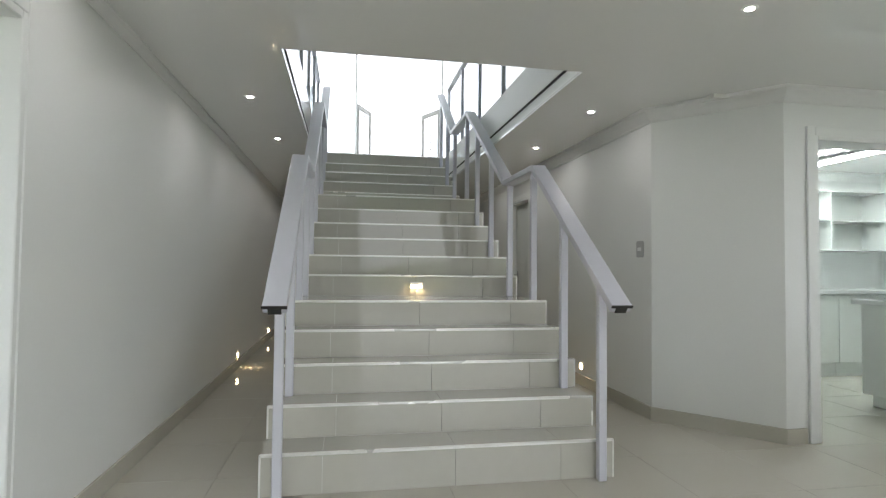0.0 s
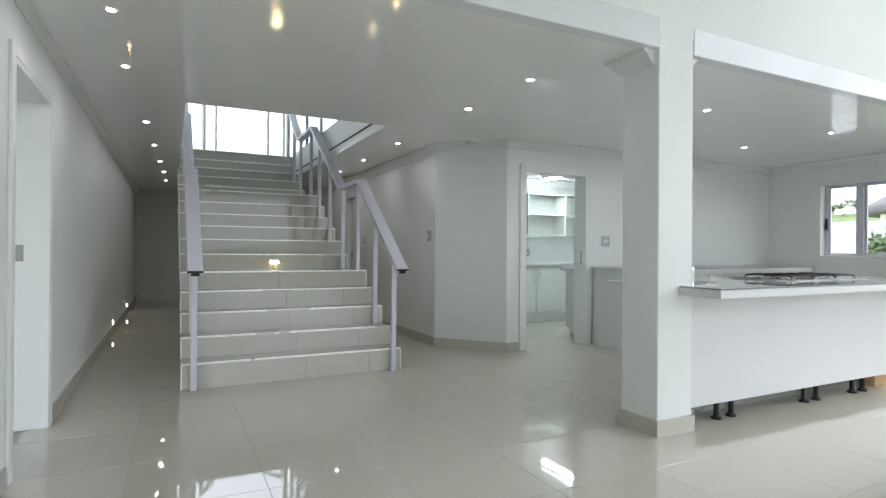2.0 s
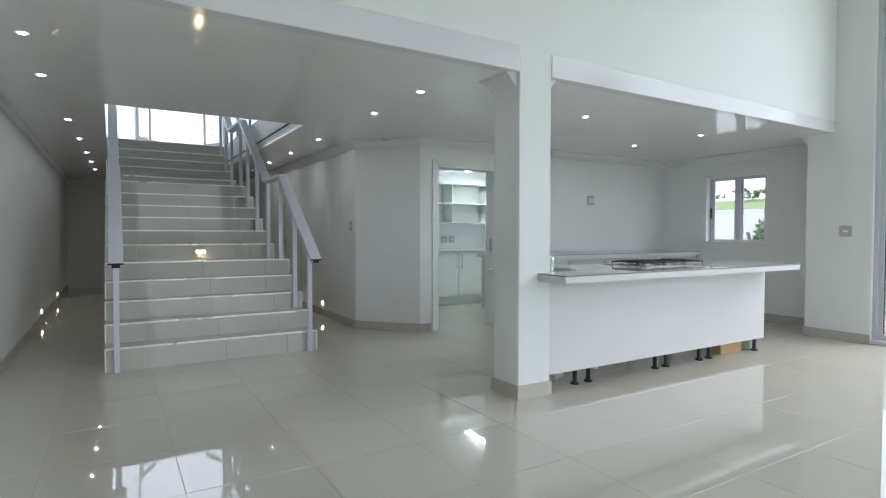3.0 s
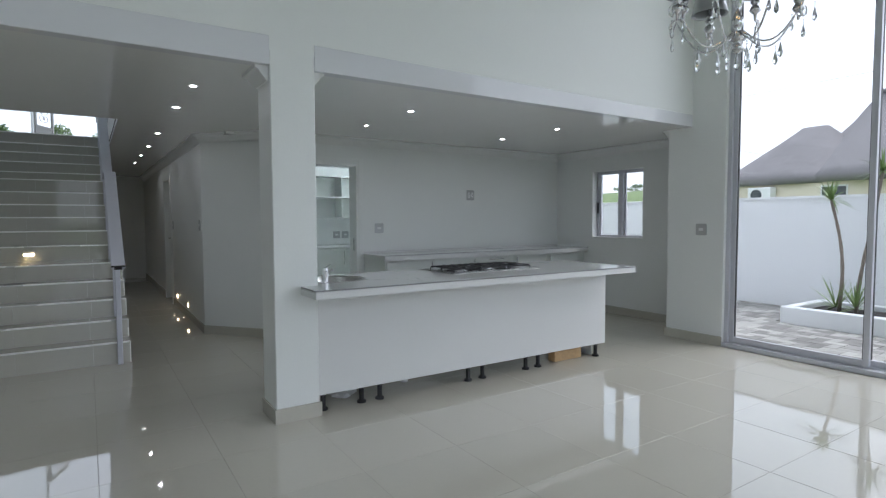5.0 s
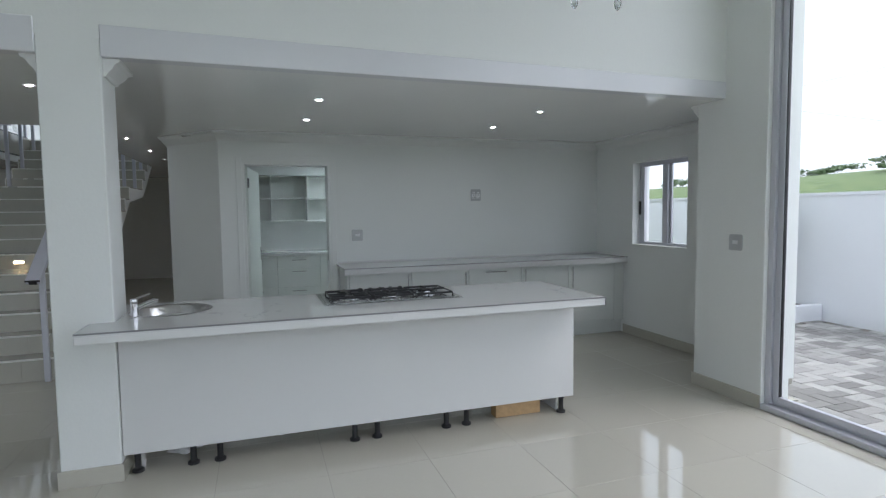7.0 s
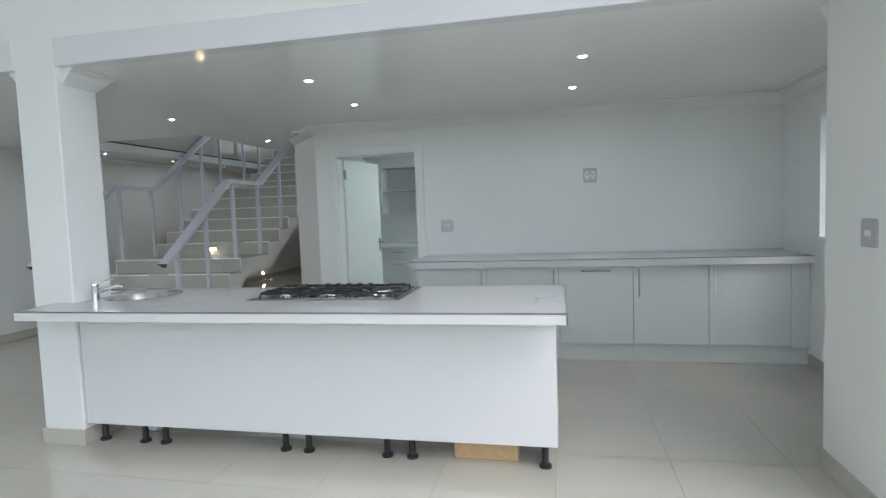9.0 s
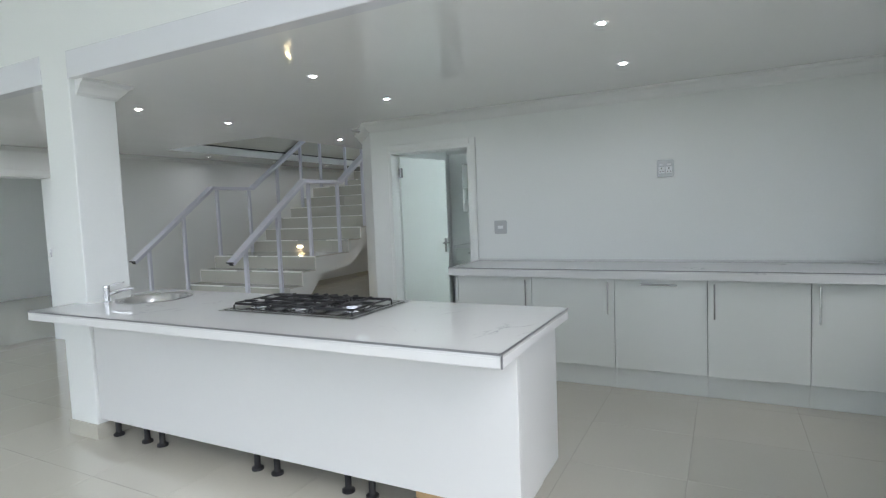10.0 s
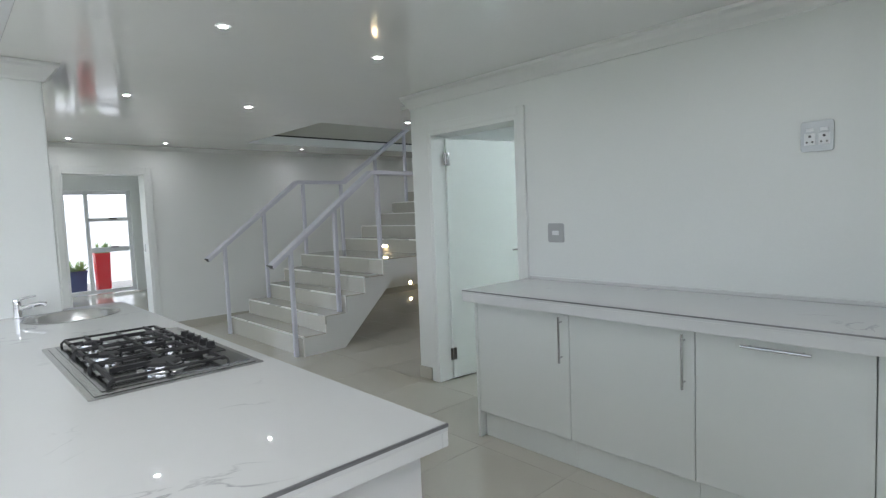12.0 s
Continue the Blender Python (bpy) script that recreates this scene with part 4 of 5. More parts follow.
for x in (-0.03, 0.03):
    bm = bmesh.new()
    rod(bm, (x, -0.6, -0.05), (x, 0.6, -0.05), 0.014, 12)
    part("tube", bm, TUBE, tubel, "glowing tube")

# ---- room beyond the passage doorway ----
LX = -5.4
GY0, GY1, GH = 1.0, 4.13, 2.08
structure("wall_side_room", [(LX - 0.2, LX, 0.6, GY0, 0, 2.7), (LX - 0.2, LX, GY0, GY1, GH, 2.7), (LX - 0.2, LX, GY1, 6.4, 0, 2.7), (LX, XL - 0.22, 6.2, 6.4, 0, 2.7), (LX, -4.9, 0.6, 0.8, 0, 2.7), (-1.2, XL - 0.22, 0.6, 0.8, 0, 2.7), (-4.9, -1.2, 0.6, 0.8, 2.3, 2.7)], PLASTER, "white plastered side room walls", "wall")
structure("ceiling_side_room", [(LX, XL - 0.22, 0.8, 6.2, 2.5, 2.6)], PLASTER, "white side room ceiling", "ceiling")
# out of sight glazing, added with its opening to lighten the side room
swin = thing("added_side_glazing", (-3.05, 0.7, 0), "unseen white framed sliding glazing added to light the side room", "glazing", "", "structure")
for x in (-4.9, -3.08, -1.26):
    wblock("stile", (x, x + 0.06, 0.66, 0.74, 0.001, 2.299), WHITE_ALU, swin)
for x in (-4.8395, -3.0195):
    p = wblock("pane", (x, x + 1.759, 0.697, 0.703, 0.001, 2.299), GLASS, swin, "clear glass", 0)
    p.visible_shadow = False
gdoor = thing("glazed_door", (LX, GY0, 0), "white aluminium glazed door of several panes", "door")
xa, xb = LX - 0.12, LX - 0.06
for y in (GY0, 2.15, 3.31, GY1 - 0.07):
    wblock("stile", (xa, xb, y, y + 0.07, 0.012, GH - 0.001), WHITE_ALU, gdoor)
for a, b, zs in ((GY0 + 0.0705, 2.1495, (0.012, 2.0)), (2.2205, 3.3095, (0.012, 2.0)), (3.3805, GY1 - 0.0705, (0.012, 0.84, 1.46, 2.0))):
    for z in zs:
        h = 0.1 if z == 0.84 else 0.075
        wblock("rail", (xa + 0.001, xb - 0.001, a, b, z, z + h), WHITE_ALU, gdoor)
    for z0, z1 in zip(zs, zs[1:]):
        p = wblock("pane", (xa + 0.026, xa + 0.032, a, b, z0 + 0.075, z1), GLASS, gdoor, "clear glass", 0)
        p.visible_shadow = False
for z in (0.93, 1.50):
    wblock("latch", (xb, xb + 0.025, 3.72, 3.86, z, z + 0.022), BLACK, gdoor, "dark latch")


def plant_pot(name, at, mat, label, r, h):
    t = thing(name, at, label, "plant pot")
    bm = bmesh.new()
    lathe(bm, [(r * 0.82, 0.001), (r * 0.84, 0.02), (r * 0.98, h - 0.04), (r * 1.04, h - 0.035), (r * 1.04, h), (r * 0.92, h), (r * 0.9, h - 0.05)], pose(0, 0, 0, 0, 0, 45), 4)
    part("pot", bm, mat, t)
    rng = random.Random(4)
    bm = bmesh.new()
    for i in range(70):
        a, e = rng.uniform(0, 6.28), rng.uniform(0.3, 1.4)
        c = Vector((rng.uniform(-r, r) * 0.5, rng.uniform(-r, r) * 0.5, h - 0.04))
        tip = c + Vector((math.cos(a) * math.cos(e), math.sin(a) * math.cos(e), math.sin(e))) * rng.uniform(0.12, 0.34)
        side = Vector((-math.sin(a), math.cos(a), 0)) * 0.02
        mid = c.lerp(tip, 0.55) + Vector((0, 0, 0.02))
        v = [bm.verts.new(p) for p in (c, mid + side, tip, mid - side)]
        bm.faces.new(v)
    part("foliage", bm, SPIKE, t, "green leaves")


plant_pot("red_pot", (-6.3, 3.70, -0.05), RED, "tall square red glazed pot with a green plant outside", 0.2, 0.84)
plant_pot("blue_pot", (-6.9, 3.30, -0.05), BLUE, "low square dark blue pot with a plant outside", 0.27, 0.46)
structure("yard_side", [(-8.4, LX - 0.2, -3, 12, -0.11, -0.05)], PAVER, "paved side yard outside the glazed door", "patio")
structure("garden_wall", [(-8.6, -8.4, -3, 12, -0.06, 2.0)], PLASTER_OUT, "white garden wall outside the side room", "wall")

# ---- upper hall over the stairs ----
structure("wall_upper_left", [(XL - 0.22, XL, YB + 0.28, YUP, CEIL + 0.1, HALL)], PLASTER, "white upper hall wall", "wall")
structure("wall_upper_right", [(4.6, 4.8, YB + 0.28, YUP, UP, HALL)], PLASTER, "white upper hall wall", "wall")
# hole in this ceiling is added so that sky brightens the stairwell
structure("ceiling_upper", [(XL - 0.22, 4.8, YB + 0.08, 8.6, HALL, HALL + 0.15), (XL - 0.22, 0.4, 8.6, 11.6, HALL, HALL + 0.15), (2.9, 4.8, 8.6, 11.6, HALL, HALL + 0.15), (XL - 0.22, 4.8, 11.6, YUP + 0.2, HALL, HALL + 0.15)], PLASTER, "white upper hall ceiling round an added roof light", "ceiling")
structure("wall_upper_rear", [(XL - 0.22, 4.8, YB + 0.08, YB + 0.28, TOP + 0.152, HALL)], PLASTER, "white upper hall wall over the living room", "wall")
# unseen roof light, added to brighten stairs and upper hall
roof = thing("added_roof_light", (1.5, 10.1, HALL), "unseen white framed glass roof light added over the entrance", "roof light", "", "structure")
for y in (8.6, 9.58, 10.56, 11.54):
    wblock("bar", (0.4005, 2.8995, y, y + 0.06, HALL + 0.02, HALL + 0.1), WHITE_ALU, roof)
for a, b in ((8.66, 9.58), (9.64, 10.56), (10.62, 11.54)):
    p = wblock("pane", (0.401, 2.899, a + 0.001, b - 0.001, HALL + 0.055, HALL + 0.063), GLASS, roof, "clear glass", 0)
    p.visible_shadow = False
OX0, OX1 = XL, 4.6
structure("wall_upper_front", [(XL - 0.22, OX0, YUP, YUP + 0.2, CEIL + 0.1, HALL), (OX0, OX1, YUP, YUP + 0.2, 6.3, HALL), (OX1, 4.8, YUP, YUP + 0.2, CEIL + 0.1, HALL), (OX0, OX1, YUP, YUP + 0.2, CEIL + 0.1, UP)], PLASTER, "white upper front wall round a glazed entrance", "wall")
ent = thing("entrance_glazing", (2.1, YUP + 0.1, UP), "white framed entrance glazing round an open doorway", "glazing", "", "structure")
DX0, DX1 = 1.06, 3.02
for x in (DX0 - 0.04, DX1):
    wblock("post", (x, x + 0.04, YUP + 0.07, YUP + 0.13, UP + 0.001, 6.299), WHITE_ALU, ent)
for a, b in ((OX0 + 0.001, DX0 - 0.0405), (DX1 + 0.0405, OX1 - 0.001)):
    p = wblock("pane", (a, b, YUP + 0.097, YUP + 0.103, UP + 0.002, 6.298), GLASS, ent, "clear glass", 0)
    p.visible_shadow = False


def scroll_leaf(x, rz, label):
    """A door leaf of pale metal with a scrolled grille."""
    t = thing("entrance_door", pose(x, YUP + 0.16, UP, 0, 0, rz), label, "door", "entrance door leaves")
    bm = bmesh.new()
    for d in ((0, 0.07, 0.01, 2.08), (0.68, 0.75, 0.01, 2.08), (0.0705, 0.6795, 0.01, 0.12), (0.0705, 0.6795, 1.98, 2.08), (0.0705, 0.6795, 0.72, 0.78)):
        box(bm, d[0], d[1], -0.02, 0.02, d[2], d[3])
    part("leaf_frame", bm, IVORY, t, bevel=0.003)
    for k in range(6):
        z = 0.88 + 0.18 * k
        for s in (-1, 1):
            bm = bmesh.new()
            tube(bm, [(0.375 + s * (0.03 + 0.17 * math.sin(u) * (1 - u / 7)), 0, z + 0.12 * (1 - math.cos(u)) * (1 - u / 7)) for u in [0.35 * q for q in range(14)]], 0.009, 6)
            part("scroll", bm, IVORY, t)
    bm = bmesh.new()
    box(bm, 0.071, 0.679, -0.01, 0.01, 0.121, 0.719)
    part("lower_panel", bm, IVORY, t, bevel=0.002)


scroll_leaf(DX0 + 0.02, 64, "open pale entrance door leaf with a scrolled grille")
scroll_leaf(DX1 - 0.02, 116, "open pale entrance door leaf with a scrolled grille")


def balustrade(x, s):
    t = thing("glass_balustrade", (x, 6.5, UP), "glass balustrade with pale grey posts on the stairwell edge", "balustrade", "stairwell balustrades")
    wblock("base_channel", (x - 0.02, x + 0.02, HY0, HY1, UP + 0.0005, UP + 0.03), BLACK, t, "black base channel", 0.002)
    wblock("top_rail", (x - 0.03, x + 0.03, HY0, HY1, UP + 1.0, UP + 1.045), RAIL, t, bevel=0.004)
    ys = [HY0 + 0.03 + i * (HY1 - HY0 - 0.06) / 5 for i in range(6)]
    for y in ys:
        wblock("post", (x - 0.02, x + 0.02, y - 0.02, y + 0.02, UP + 0.0305, UP + 0.9995), RAIL, t)
    for a, b in zip(ys, ys[1:]):
        p = wblock("pane", (x - 0.004, x + 0.004, a + 0.03, b - 0.03, UP + 0.06, UP + 0.95), GLASS, t, "clear glass", 0)
        p.visible_shadow = False


balustrade(HX0 - 0.06, -1)
balustrade(HX1 + 0.06, 1)

# ---- chandelier ----
CX, CYY, CZ, CS = 5.38, -0.42, 2.42, 0.78
ch = thing("chandelier", Matrix.Translation((CX, CYY, CZ)) @ Matrix.Scale(CS, 4), "silver chandelier with grey shades and hanging crystal drops", "chandelier")
bm = bmesh.new()
lathe(bm, [(0.004, -0.07), (0.03, -0.062), (0.046, -0.03), (0.04, 0.0), (0.018, 0.012), (0.06, 0.03), (0.066, 0.055), (0.05, 0.08), (0.02, 0.095), (0.014, 0.11), (0.035, 0.14), (0.045, 0.18), (0.03, 0.22), (0.015, 0.26), (0.03, 0.30), (0.05, 0.36), (0.03, 0.42), (0.014, 0.46), (0.012, 0.9)], n=20)
part("stem", bm, CHROME, ch, "turned silver stem", smooth=True)
bm = bmesh.new()
rod(bm, (0, 0, 0.9), (0, 0, (TOP - CZ) / CS - 0.04), 0.008, 8)
lathe(bm, [(0.07, (TOP - CZ) / CS - 0.05), (0.06, (TOP - CZ) / CS - 0.02), (0.055, (TOP - CZ) / CS - 0.0005)], n=20)
part("rod", bm, CHROME, ch, "silver hanging rod")


def drop(bm, p, h, r):
    """A faceted drop hanging from p on two beads."""
    for k in range(2):
        bmesh.ops.create_icosphere(bm, subdivisions=1, radius=0.008, matrix=Matrix.Translation((p[0], p[1], p[2] - 0.012 - 0.02 * k)))
    lathe(bm, [(0.002, -0.045), (r * 0.5, -0.045 - h * 0.3), (r, -0.045 - h * 0.68), (r * 0.75, -0.045 - h * 0.88), (0.003, -0.045 - h)], Matrix.Translation(p), 7)


for k in range(8):
    a = 2 * math.pi * k / 8 + 0.2
    u = Vector((math.cos(a), math.sin(a), 0))
    pts = []
    for s in range(17):
        q = s / 16
        r = 0.04 + 0.44 * q
        z = 0.10 - 0.16 * math.sin(q * math.pi * 0.95) + 0.22 * q * q
        pts.append(u * r + Vector((0, 0, z)))
    for s in range(1, 9):
        g = s / 8 * 4.3
        pts.append(u * (0.48 + 0.055 * math.sin(g)) + Vector((0, 0, 0.12 + 0.20 - 0.08 - 0.055 * math.cos(g) + 0.02)))
    bm = bmesh.new()
    tube(bm, pts, 0.0075, 8)
    arm = part("arm", bm, CHROME, ch, "curved silver arm", smooth=True)
    end = u * (0.47 if k % 2 else 0.42)
    lift = 0.0 if k % 2 else 0.10
    bm = bmesh.new()
    lathe(bm, [(0.010, 0.19), (0.014, 0.24), (0.034, 0.255), (0.046, 0.275), (0.034, 0.30), (0.018, 0.31), (0.036, 0.33), (0.038, 0.345), (0.018, 0.36), (0.03, 0.375), (0.03, 0.39), (0.014, 0.40), (0.014, 0.44)], Matrix.Translation(end + Vector((0, 0, lift))), 16)
    part("candle_cup", bm, CHROME, arm, "turned silver candle stem", smooth=True)
    bm = bmesh.new()
    lathe(bm, [(0.012, 0.441), (0.026, 0.47), (0.026, 0.50), (0.004, 0.54)], Matrix.Translation(end + Vector((0, 0, lift))), 12)
    part("bulb", bm, AMBER if k in (4, 5) else CRYSTAL, arm, "glowing amber bulb" if k in (4, 5) else "clear bulb", smooth=True)
    bm = bmesh.new()
    rim = [(0.125, 0.405), (0.145, 0.40), (0.143, 0.408), (0.075, 0.73), (0.072, 0.73), (0.122, 0.412)]
    n = 28
    rings = [[bm.verts.new(end + Vector((r * math.cos(2 * math.pi * i / n), r * math.sin(2 * math.pi * i / n), z + lift))) for i in range(n)] for r, z in rim]
    for ra, rb in zip(rings, rings[1:] + rings[:1]):
        for i in range(n):
            bm.faces.new((ra[i], ra[(i + 1) % n], rb[(i + 1) % n], rb[i]))
    part("shade", bm, SHADE, arm, "silver grey tapered lampshade", smooth=True)
    for r, z, h, w in ((0.51, 0.20, 0.10, 0.018), (0.30, 0.0, 0.11, 0.02), (0.42, 0.24, 0.09, 0.016)):
        bm = bmesh.new()
        drop(bm, u * r + Vector((0, 0, z)), h, w)
        part("crystal", bm, CRYSTAL, arm, "clear crystal drop")
for k in range(6):
    a = 2 * math.pi * k / 6
    bm = bmesh.new()
    drop(bm, Vector((0.13 * math.cos(a), 0.13 * math.sin(a), 0.0)), 0.12, 0.017)
    part("crystal", bm, CRYSTAL, ch, "clear crystal drop")
bm = bmesh.new()
drop(bm, Vector((0, 0, -0.02)), 0.13, 0.022)
part("crystal", bm, CRYSTAL, ch, "clear crystal drop")

# ---- outdoors ----
bm = bmesh.new()
def ground_z(x, y):
    d = max(0.0, x - 16)
    q = min(1, d / 34)
    z = -0.12 + 4.4 * q * q * (3 - 2 * q) * (0.85 + 0.15 * math.sin(y * 0.045 + 0.6))
    z += 0.35 * noise.noise(Vector((x * 0.05, y * 0.05, 0))) * min(1, d / 20)
    return z
ticks = sorted({round(s * (2.0 * k + 0.012 * k ** 3), 3) for k in range(32) for s in (-1, 1)})
vs = [[bm.verts.new((x, y, ground_z(x, y))) for y in ticks] for x in ticks]
for i in range(len(ticks) - 1):
    for j in range(len(ticks) - 1):
        bm.faces.new((vs[i][j], vs[i + 1][j], vs[i + 1][j + 1], vs[i][j + 1]))
tagged(new("ground", mesh_of("ground", bm, GRASS, smooth=True)), "rough green grassland rising to a low hill", "ground", "", "structure")
patio = structure("patio", [(XG + 0.2, 11.5, -12, 5.0, -0.11, -0.065)], SAND, "patio of grey clay pavers laid in herringbone", "patio")
structure("terrace", [(-0.3, 5.0, YUP + 0.2, 19, 2.3, UP - 0.03)], PAVER, "raised entrance terrace", "terrace")
structure("patio_rear", [(-6, XG + 0.2, -12, YREAR - 0.2, -0.11, -0.04)], PAVER, "paved yard behind the added rear glazing", "patio")
structure("boundary_wall", [(11.45, 11.65, -14, 14, -0.1, 1.66), (11.43, 11.67, -14, 14, 1.66, 1.70)], PLASTER_OUT, "tall white plastered boundary wall", "wall")
structure("wall_outer_wing", [(XW + 0.22, 10.3, 5.47, 5.7, -0.1, TOP)], PLASTER_OUT, "white plastered outer wall of the house wing", "wall")
planter = thing("planter_box", (10.3, 0.2, -0.06), "low white plastered planter filled with dark soil", "planter")
for d in ((9.86, 9.98, -2.4, 1.40), (9.98, 11.0, 1.28, 1.40), (9.98, 11.0, -2.4, -2.28), (10.88, 11.0, -2.28, 1.28)):
    wblock("kerb", (*d, -0.065, 0.17), PLASTER_OUT, planter, bevel=0.012)
bm = bmesh.new()
box(bm, 9.981, 10.879, -2.279, 1.279, -0.06, 0.10)
wpart("soil", bm, SOIL, planter, "dark soil")
planter2 = thing("planter_box", (10.9, 3.55, -0.06), "small white planter in the patio corner", "planter")
for d in ((10.55, 11.44, 3.3, 3.4), (10.55, 10.65, 3.4, 4.4), (10.65, 11.44, 4.3, 4.4)):
    wblock("kerb", (*d, -0.065, 0.17), PLASTER_OUT, planter2, bevel=0.01)
bm = bmesh.new()
box(bm, 10.651, 11.439, 3.401, 4.299, -0.06, 0.12)
wpart("soil", bm, SOIL, planter2, "dark soil")


def rosette(bm, c, rng, count, length, droop=0.5):
    for i in range(count):
        a = rng.uniform(0, 2 * math.pi)
        e = rng.uniform(-0.35, 1.45)
        L = length * rng.uniform(0.7, 1.1)
        d = Vector((math.cos(a) * math.cos(e), math.sin(a) * math.cos(e), math.sin(e)))
        s = Vector((-math.sin(a), math.cos(a), 0)) * 0.017
        prev = None
        for k in range(4):
            q = k / 3
            p = c + d * (L * q) + Vector((0, 0, -droop * L * q * q * 0.4))
            w = s * (1 - q) * (0.55 if k == 0 else 1) + s * 0.05
            pair = (bm.verts.new(p - w), bm.verts.new(p + w))
            if prev:
                bm.faces.new((prev[0], prev[1], pair[1], pair[0]))
            prev = pair


def spike_tree(x, y, h, lean, seed, label):
    rng = random.Random(seed)
    t = thing("spike_tree", (x, y, 0.10), label, "tree", "planter trees")
    pts = [Vector((lean[0] * q * q + 0.03 * math.sin(5 * q + seed), lean[1] * q * q + 0.05 * math.sin(4 * q + seed), h * q)) for q in [k / 12 for k in range(13)]]
    bm = bmesh.new()
    tube(bm, pts, [0.022 - 0.007 * k / 12 + 0.004 * (k % 2) for k in range(13)], 8)
    part("trunk", bm, BARK, t, "thin ringed grey trunk", smooth=True)
    bm = bmesh.new()
    rosette(bm, pts[-1], rng, 52, 0.42, 0.6)
    part("crown", bm, SPIKE, t, "spiky green leaf crown")
    bm = bmesh.new()
    rosette(bm, Vector((0.02, 0.05, 0.06)), rng, 34, 0.5, 0.3)
    part("base_leaves", bm, SPIKE, t, "spiky green leaves at the foot")


spike_tree(10.42, 0.92, 1.5, (0.0, 0.12), 3, "thin spiky leaved tree in the white planter")
spike_tree(10.45, 0.70, 1.85, (0.0, -0.16), 8, "thin spiky leaved tree in the white planter")

# far thatched house
HXc, HYc, GZ = 26.2, 6.0, 0.6


def thatch_roof(bm, cx, cy, hx, hy, z0, h, ridge, n=36, m=12):
    """A soft hipped mound with a rounded ridge and a thick eave."""
    rings = []
    for j in range(m + 1):
        q = j / m
        k = 1 - q
        z = z0 + h * (q ** 0.92)
        ring = []
        for i in range(n):
            a = 2 * math.pi * i / n
            c, s = math.cos(a), math.sin(a)
            e = 2.0 / (3.2 - 1.2 * q)
            px = cx + (hx * k + 0.12) * math.copysign(abs(c) ** e, c)
            py = cy + (hy * k + ridge * q) * math.copysign(abs(s) ** e, s)
            ring.append(bm.verts.new((px, py, z + 0.04 * noise.noise(Vector((px, py, z))) )))
        rings.append(ring)
    low = [bm.verts.new((v.co.x * 0.985 + cx * 0.015, v.co.y * 0.985 + cy * 0.015, z0 - 0.22)) for v in rings[0]]
    rings.insert(0, low)
    for a, b in zip(rings, rings[1:]):
        for i in range(n):
            bm.faces.new((a[i], a[(i + 1) % n], b[(i + 1) % n], b[i]))
    bm.faces.new(rings[0][::-1])
    bm.faces.new(rings[-1])


house = thing("thatched_house", (HXc, HYc, GZ), "cream walled house under a grey thatched roof beyond the wall", "house")
wblock("wall", (HXc - 2.2, HXc + 7, -5.0, 10.0, -0.1, 2.78), HOUSEWALL, house, "cream plastered wall", 0.02)
bm = bmesh.new()
thatch_roof(bm, HXc + 1.2, 8.5, 3.6, 2.85, 2.82, 2.28, 0.5)
wpart("roof", bm, THATCH, house, "grey thatched roof", smooth=True)
bm = bmesh.new()
thatch_roof(bm, HXc + 3.6, 2.6, 6.4, 6.7, 2.84, 3.7, 4.6)
wpart("roof", bm, THATCH, house, "tall grey thatched roof", smooth=True)
bm = bmesh.new()
box(bm, HXc + 3.3, HXc + 3.9, -1.9, 7.1, 6.46, 6.62)
wpart("ridge_cap", bm, THATCH, house, "grey ridge cap", 0.08)
for y in (6.4, 4.2, 1.8):
    w = wblock("window", (HXc - 2.24, HXc - 2.2002, y - 0.42, y + 0.42, 1.75, 2.5), WHITE_ALU, house, bevel=0.01)
    for s in (-1, 1):
        wblock("pane", (HXc - 2.252, HXc - 2.241, y + s * 0.2 - 0.17, y + s * 0.2 + 0.17, 1.81, 2.44), PANE_DARK, w, "dark glass", 0)
ac = thing("air_conditioner", (HXc - 2.5, 8.75, 1.95), "white outdoor air conditioner on the house wall", "air conditioner")
bm = bmesh.new()
box(bm, -0.15, 0.3, -0.42, 0.42, 0.0, 0.55)
part("case", bm, WHITE_ALU, ac, bevel=0.02)
bm = bmesh.new()
lathe(bm, [(0.21, 0), (0.21, 0.012), (0.06, 0.014)], pose(-0.151, 0.1, 0.27, 0, -90, 0), 20)
part("fan_grille", bm, PANE_DARK, ac, "dark round grille")


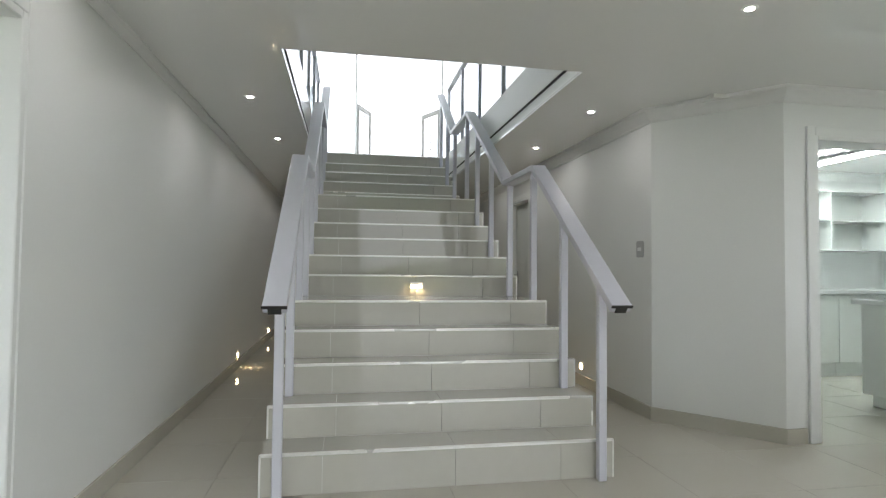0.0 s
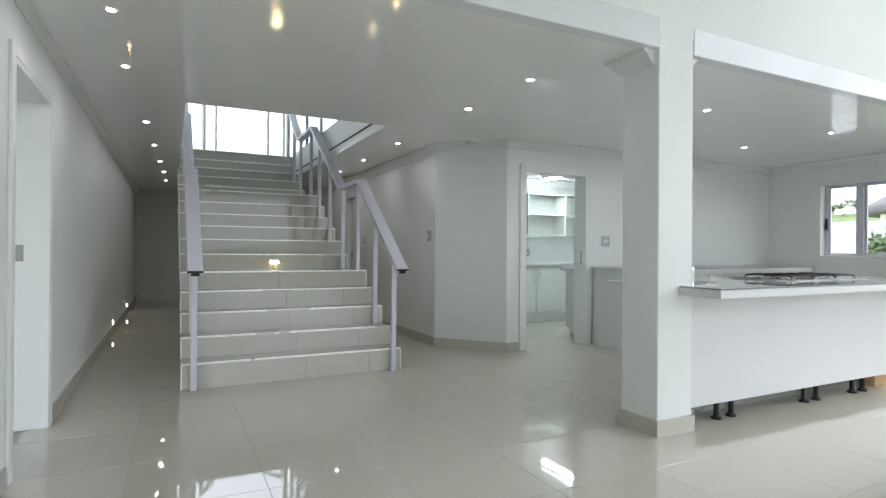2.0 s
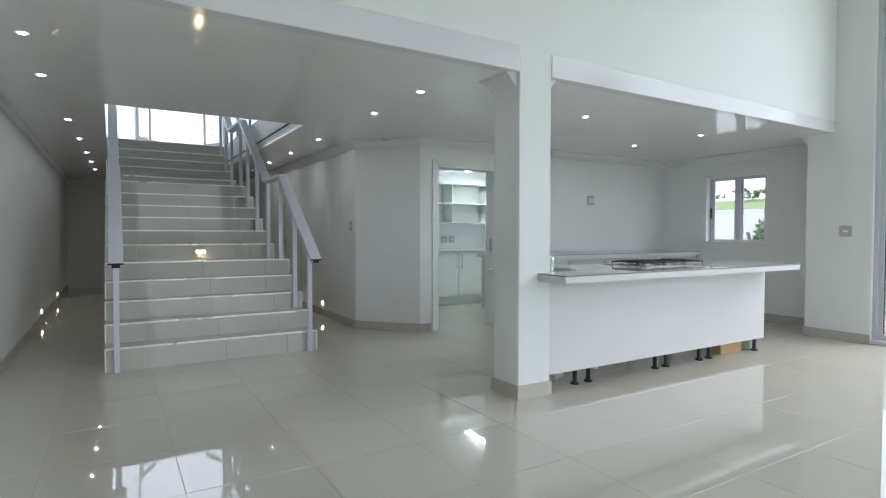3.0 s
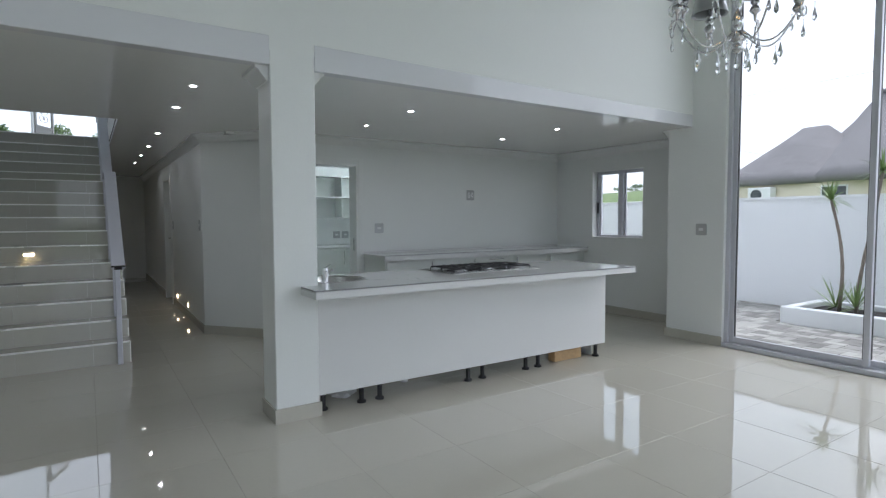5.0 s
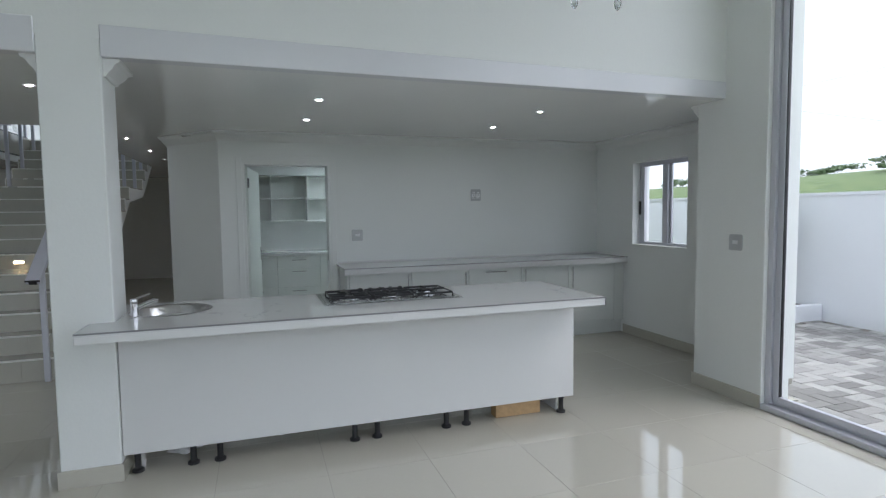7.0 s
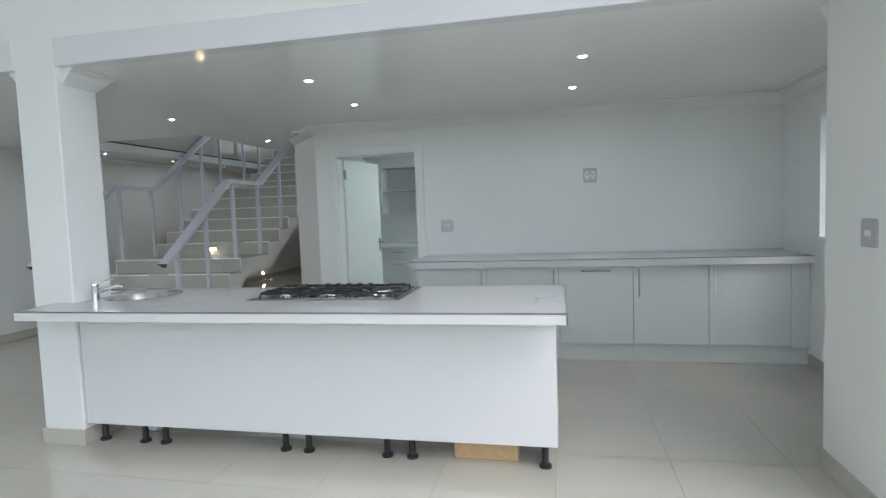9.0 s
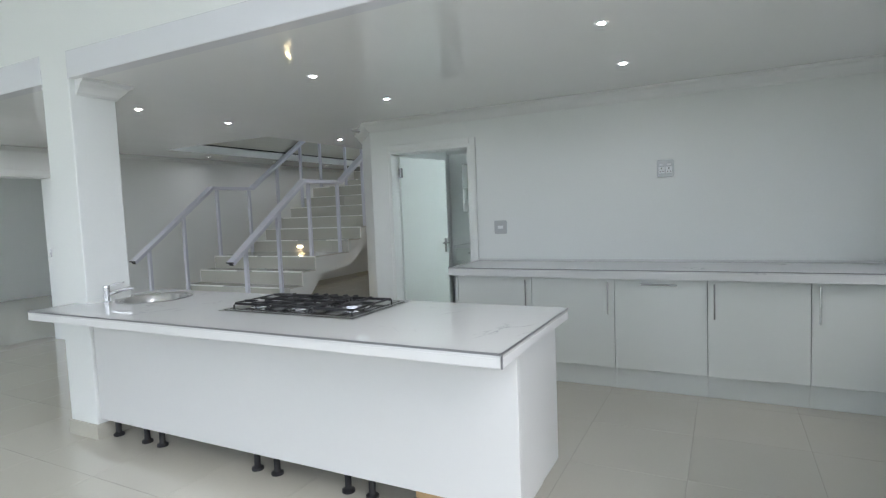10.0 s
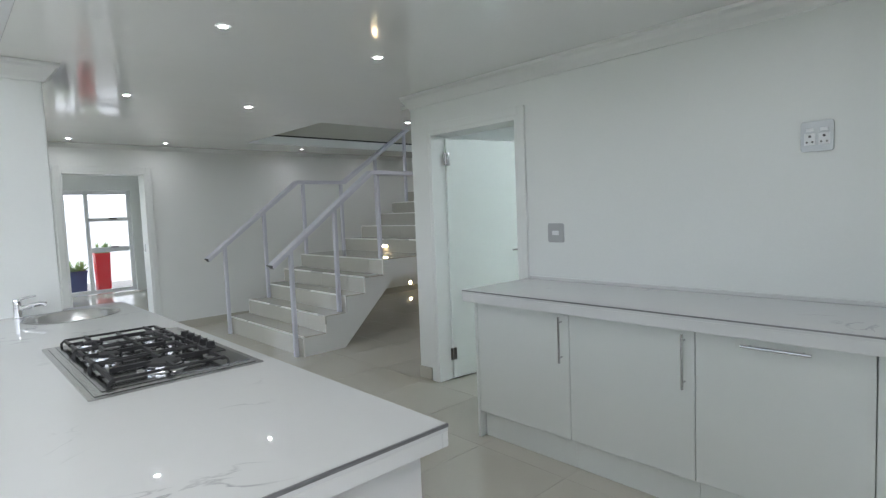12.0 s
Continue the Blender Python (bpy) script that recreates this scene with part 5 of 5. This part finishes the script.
def shrub(name, at, size, seed, label, count=420, leaf=0.16):
    rng = random.Random(seed)
    t = thing(name, at, label, "shrub", "distant shrubs")
    bm = bmesh.new()
    for k in range(5):
        a = rng.uniform(0, 6.28)
        tube(bm, [(0, 0, -0.1), (0.15 * size[0] * math.cos(a), 0.15 * size[1] * math.sin(a), 0.35 * size[2]), (0.4 * size[0] * math.cos(a), 0.4 * size[1] * math.sin(a), 0.75 * size[2])], [0.06 * size[2] / 2, 0.04 * size[2] / 2, 0.015], 6)
    part("trunk", bm, BARK, t)
    bm = bmesh.new()
    lobes = [(rng.uniform(-0.7, 0.7), rng.uniform(-0.7, 0.7), rng.uniform(0.35, 0.85), rng.uniform(0.25, 0.5)) for _ in range(7)]
    for i in range(count):
        lx, ly, lz, lr = rng.choice(lobes)
        d = Vector((rng.gauss(0, 1), rng.gauss(0, 1), rng.gauss(0, 1))).normalized() * lr * rng.uniform(0.6, 1.0)
        c = Vector(((lx + d.x) * size[0] * 0.6, (ly + d.y) * size[1] * 0.6, max(0.05, (lz + d.z * 0.6)) * size[2]))
        u = Vector((rng.gauss(0, 1), rng.gauss(0, 1), rng.gauss(0, 1))).normalized()
        w = u.orthogonal().normalized()
        L = leaf * rng.uniform(0.6, 1.3)
        v = [bm.verts.new(c + p) for p in (u * L, w * L * 0.4, -u * L, -w * L * 0.4)]
        bm.faces.new(v)
    part("crown", bm, LEAF, t, "dark green leaves")


rs = random.Random(11)
for k in range(16):
    y = -10 + 6.5 * k + rs.uniform(-2, 2)
    x = rs.uniform(43, 50)
    shrub("far_shrub", (x, y, ground_z(x, y) - 0.1), (rs.uniform(1.2, 2.5), rs.uniform(2.5, 5.5), rs.uniform(0.5, 1.1)), k, "dark green bush on the hill crest", 420, 0.2)
for k, (x, y) in enumerate(((0.2, 17.2), (1.3, 17.4), (2.3, 17.1), (3.3, 17.5), (4.3, 17.2))):
    shrub("hedge_shrub", (x, y, UP - 0.03), (0.9, 0.9, 1.25), 40 + k, "light green hedge bush beyond the entrance", 500, 0.10)
shrub("patio_shrub", (10.95, 3.95, 0.12), (0.55, 0.6, 1.5), 77, "leafy green shrub in the small planter", 520, 0.075)

cable = thing("overhead_cable", (16, 10, 4.5), "thin dark overhead cable across the sky", "cable", "overhead cables")
bm = bmesh.new()
tube(bm, [(25 + 0.4 * k, 41 - 3.3 * k, 7.0 + 0.012 * (k - 5) ** 2 - 0.004 * k) for k in range(12)], 0.008, 6)
wpart("wire", bm, BLACK, cable)
cable2 = thing("overhead_cable", (28, 10, 5.0), "thin dark overhead cable across the sky", "cable", "overhead cables")
bm = bmesh.new()
tube(bm, [(27.4, 10.2 + 2.6 * k, 4.05 + 0.72 * k + 0.004 * k * k) for k in range(12)], 0.008, 6)
wpart("wire", bm, BLACK, cable2)

# ---- floor tiles ----
TP, TX, TY = 0.607, 0.205, -0.84
bm = bmesh.new()
h = TP / 2 - 0.0012
box(bm, -h, h, -h, h, -0.0135, 0.0)
tile_mesh = mesh_of("floor_tile", bm, TILE, 0.0008)
rt = random.Random(2)


EDGE = TX + TP * 12
bm = bmesh.new()
box(bm, -(XG + 0.03 - EDGE) / 2, (XG + 0.03 - EDGE) / 2, -h, h, -0.0135, 0.0)
cut_mesh = mesh_of("floor_tile", bm, TILE, 0.0008)


def lay(i, j, cut=False):
    """One floor tile; those along the glass wall are cut narrow."""
    o = new("floor_tile", cut_mesh if cut else tile_mesh)
    o.parent = floor
    if cut:
        o.matrix_basis = pose((EDGE + XG + 0.03) / 2 + 0.0012, TY + TP * (j + 0.5), rt.uniform(-0.0003, 0.0))
        return
    o.matrix_basis = pose(TX + TP * (i + 0.5), TY + TP * (j + 0.5), rt.uniform(-0.0003, 0.0), rt.gauss(0, 0.02), rt.gauss(0, 0.02), 90 * rt.randrange(4))


for i in range(-1, 14):
    for j in range(-8, 22):
        x0, y0 = TX + TP * i, TY + TP * j
        living = y0 < YK and x0 < XW
        passage = y0 >= YK and x0 < XR
        scullery = YK <= y0 < SYB and XR <= x0 < SX1
        if (living or passage or scullery) and not (y0 < 1.3 and x0 > XG - 0.1):
            lay(i, j, i == 12 and y0 < 0.7)
structure("floor_side_room", [(LX - 0.2, XL - 0.41, 0.6, 6.4, -0.001, 0.0)], TILE, "glossy cream tiled side room floor", "floor")

# ---- patio pavers, herringbone ----
PW, PL = 0.12, 0.24
bm = bmesh.new()
box(bm, -PL / 2 + 0.003, PL / 2 - 0.003, -PW / 2 + 0.003, PW / 2 - 0.003, -0.04, 0.0)
paver_mesh = mesh_of("paver", bm, PAVER, 0.003)
rp = random.Random(6)
spots = []
for i in range(-60, 60):
    for j in range(-60, 60):
        k = (i + j) % 4
        cx, cy = 9.4 + i * PW, 1.2 + j * PW
        if k == 0:
            spots.append((cx + PW / 2, cy, 0))
        elif k == 2:
            spots.append((cx, cy + PW / 2, 90))
spots = [s for s in spots if XG + 0.27 < s[0] < 11.38 and -4.2 < s[1] < 3.25 and not (9.83 < s[0] < 11.03 and -2.43 < s[1] < 1.43)]
spots.sort(key=lambda s: (s[0] - 8.6) ** 2 + (s[1] - 0.8) ** 2)
for x, y, a in spots[:300]:
    o = new("paver", paver_mesh)
    o.parent = patio
    o.matrix_basis = pose(x, y, -0.05 + rp.uniform(-0.002, 0.002), rp.gauss(0, 0.3), rp.gauss(0, 0.3), a + rp.gauss(0, 0.5))
bm = bmesh.new()
for x, y, a in spots[300:]:
    m = pose(x, y, -0.05 + rp.uniform(-0.002, 0.002), rp.gauss(0, 0.3), rp.gauss(0, 0.3), a + rp.gauss(0, 0.5))
    box(bm, -PL / 2 + 0.003, PL / 2 - 0.003, -PW / 2 + 0.003, PW / 2 - 0.003, -0.04, 0.0, m)
far = new("pavers_far", mesh_of("pavers_far", bm, PAVER_FAR))
far.parent = patio
tagged(far, "", "", "", "stuff")
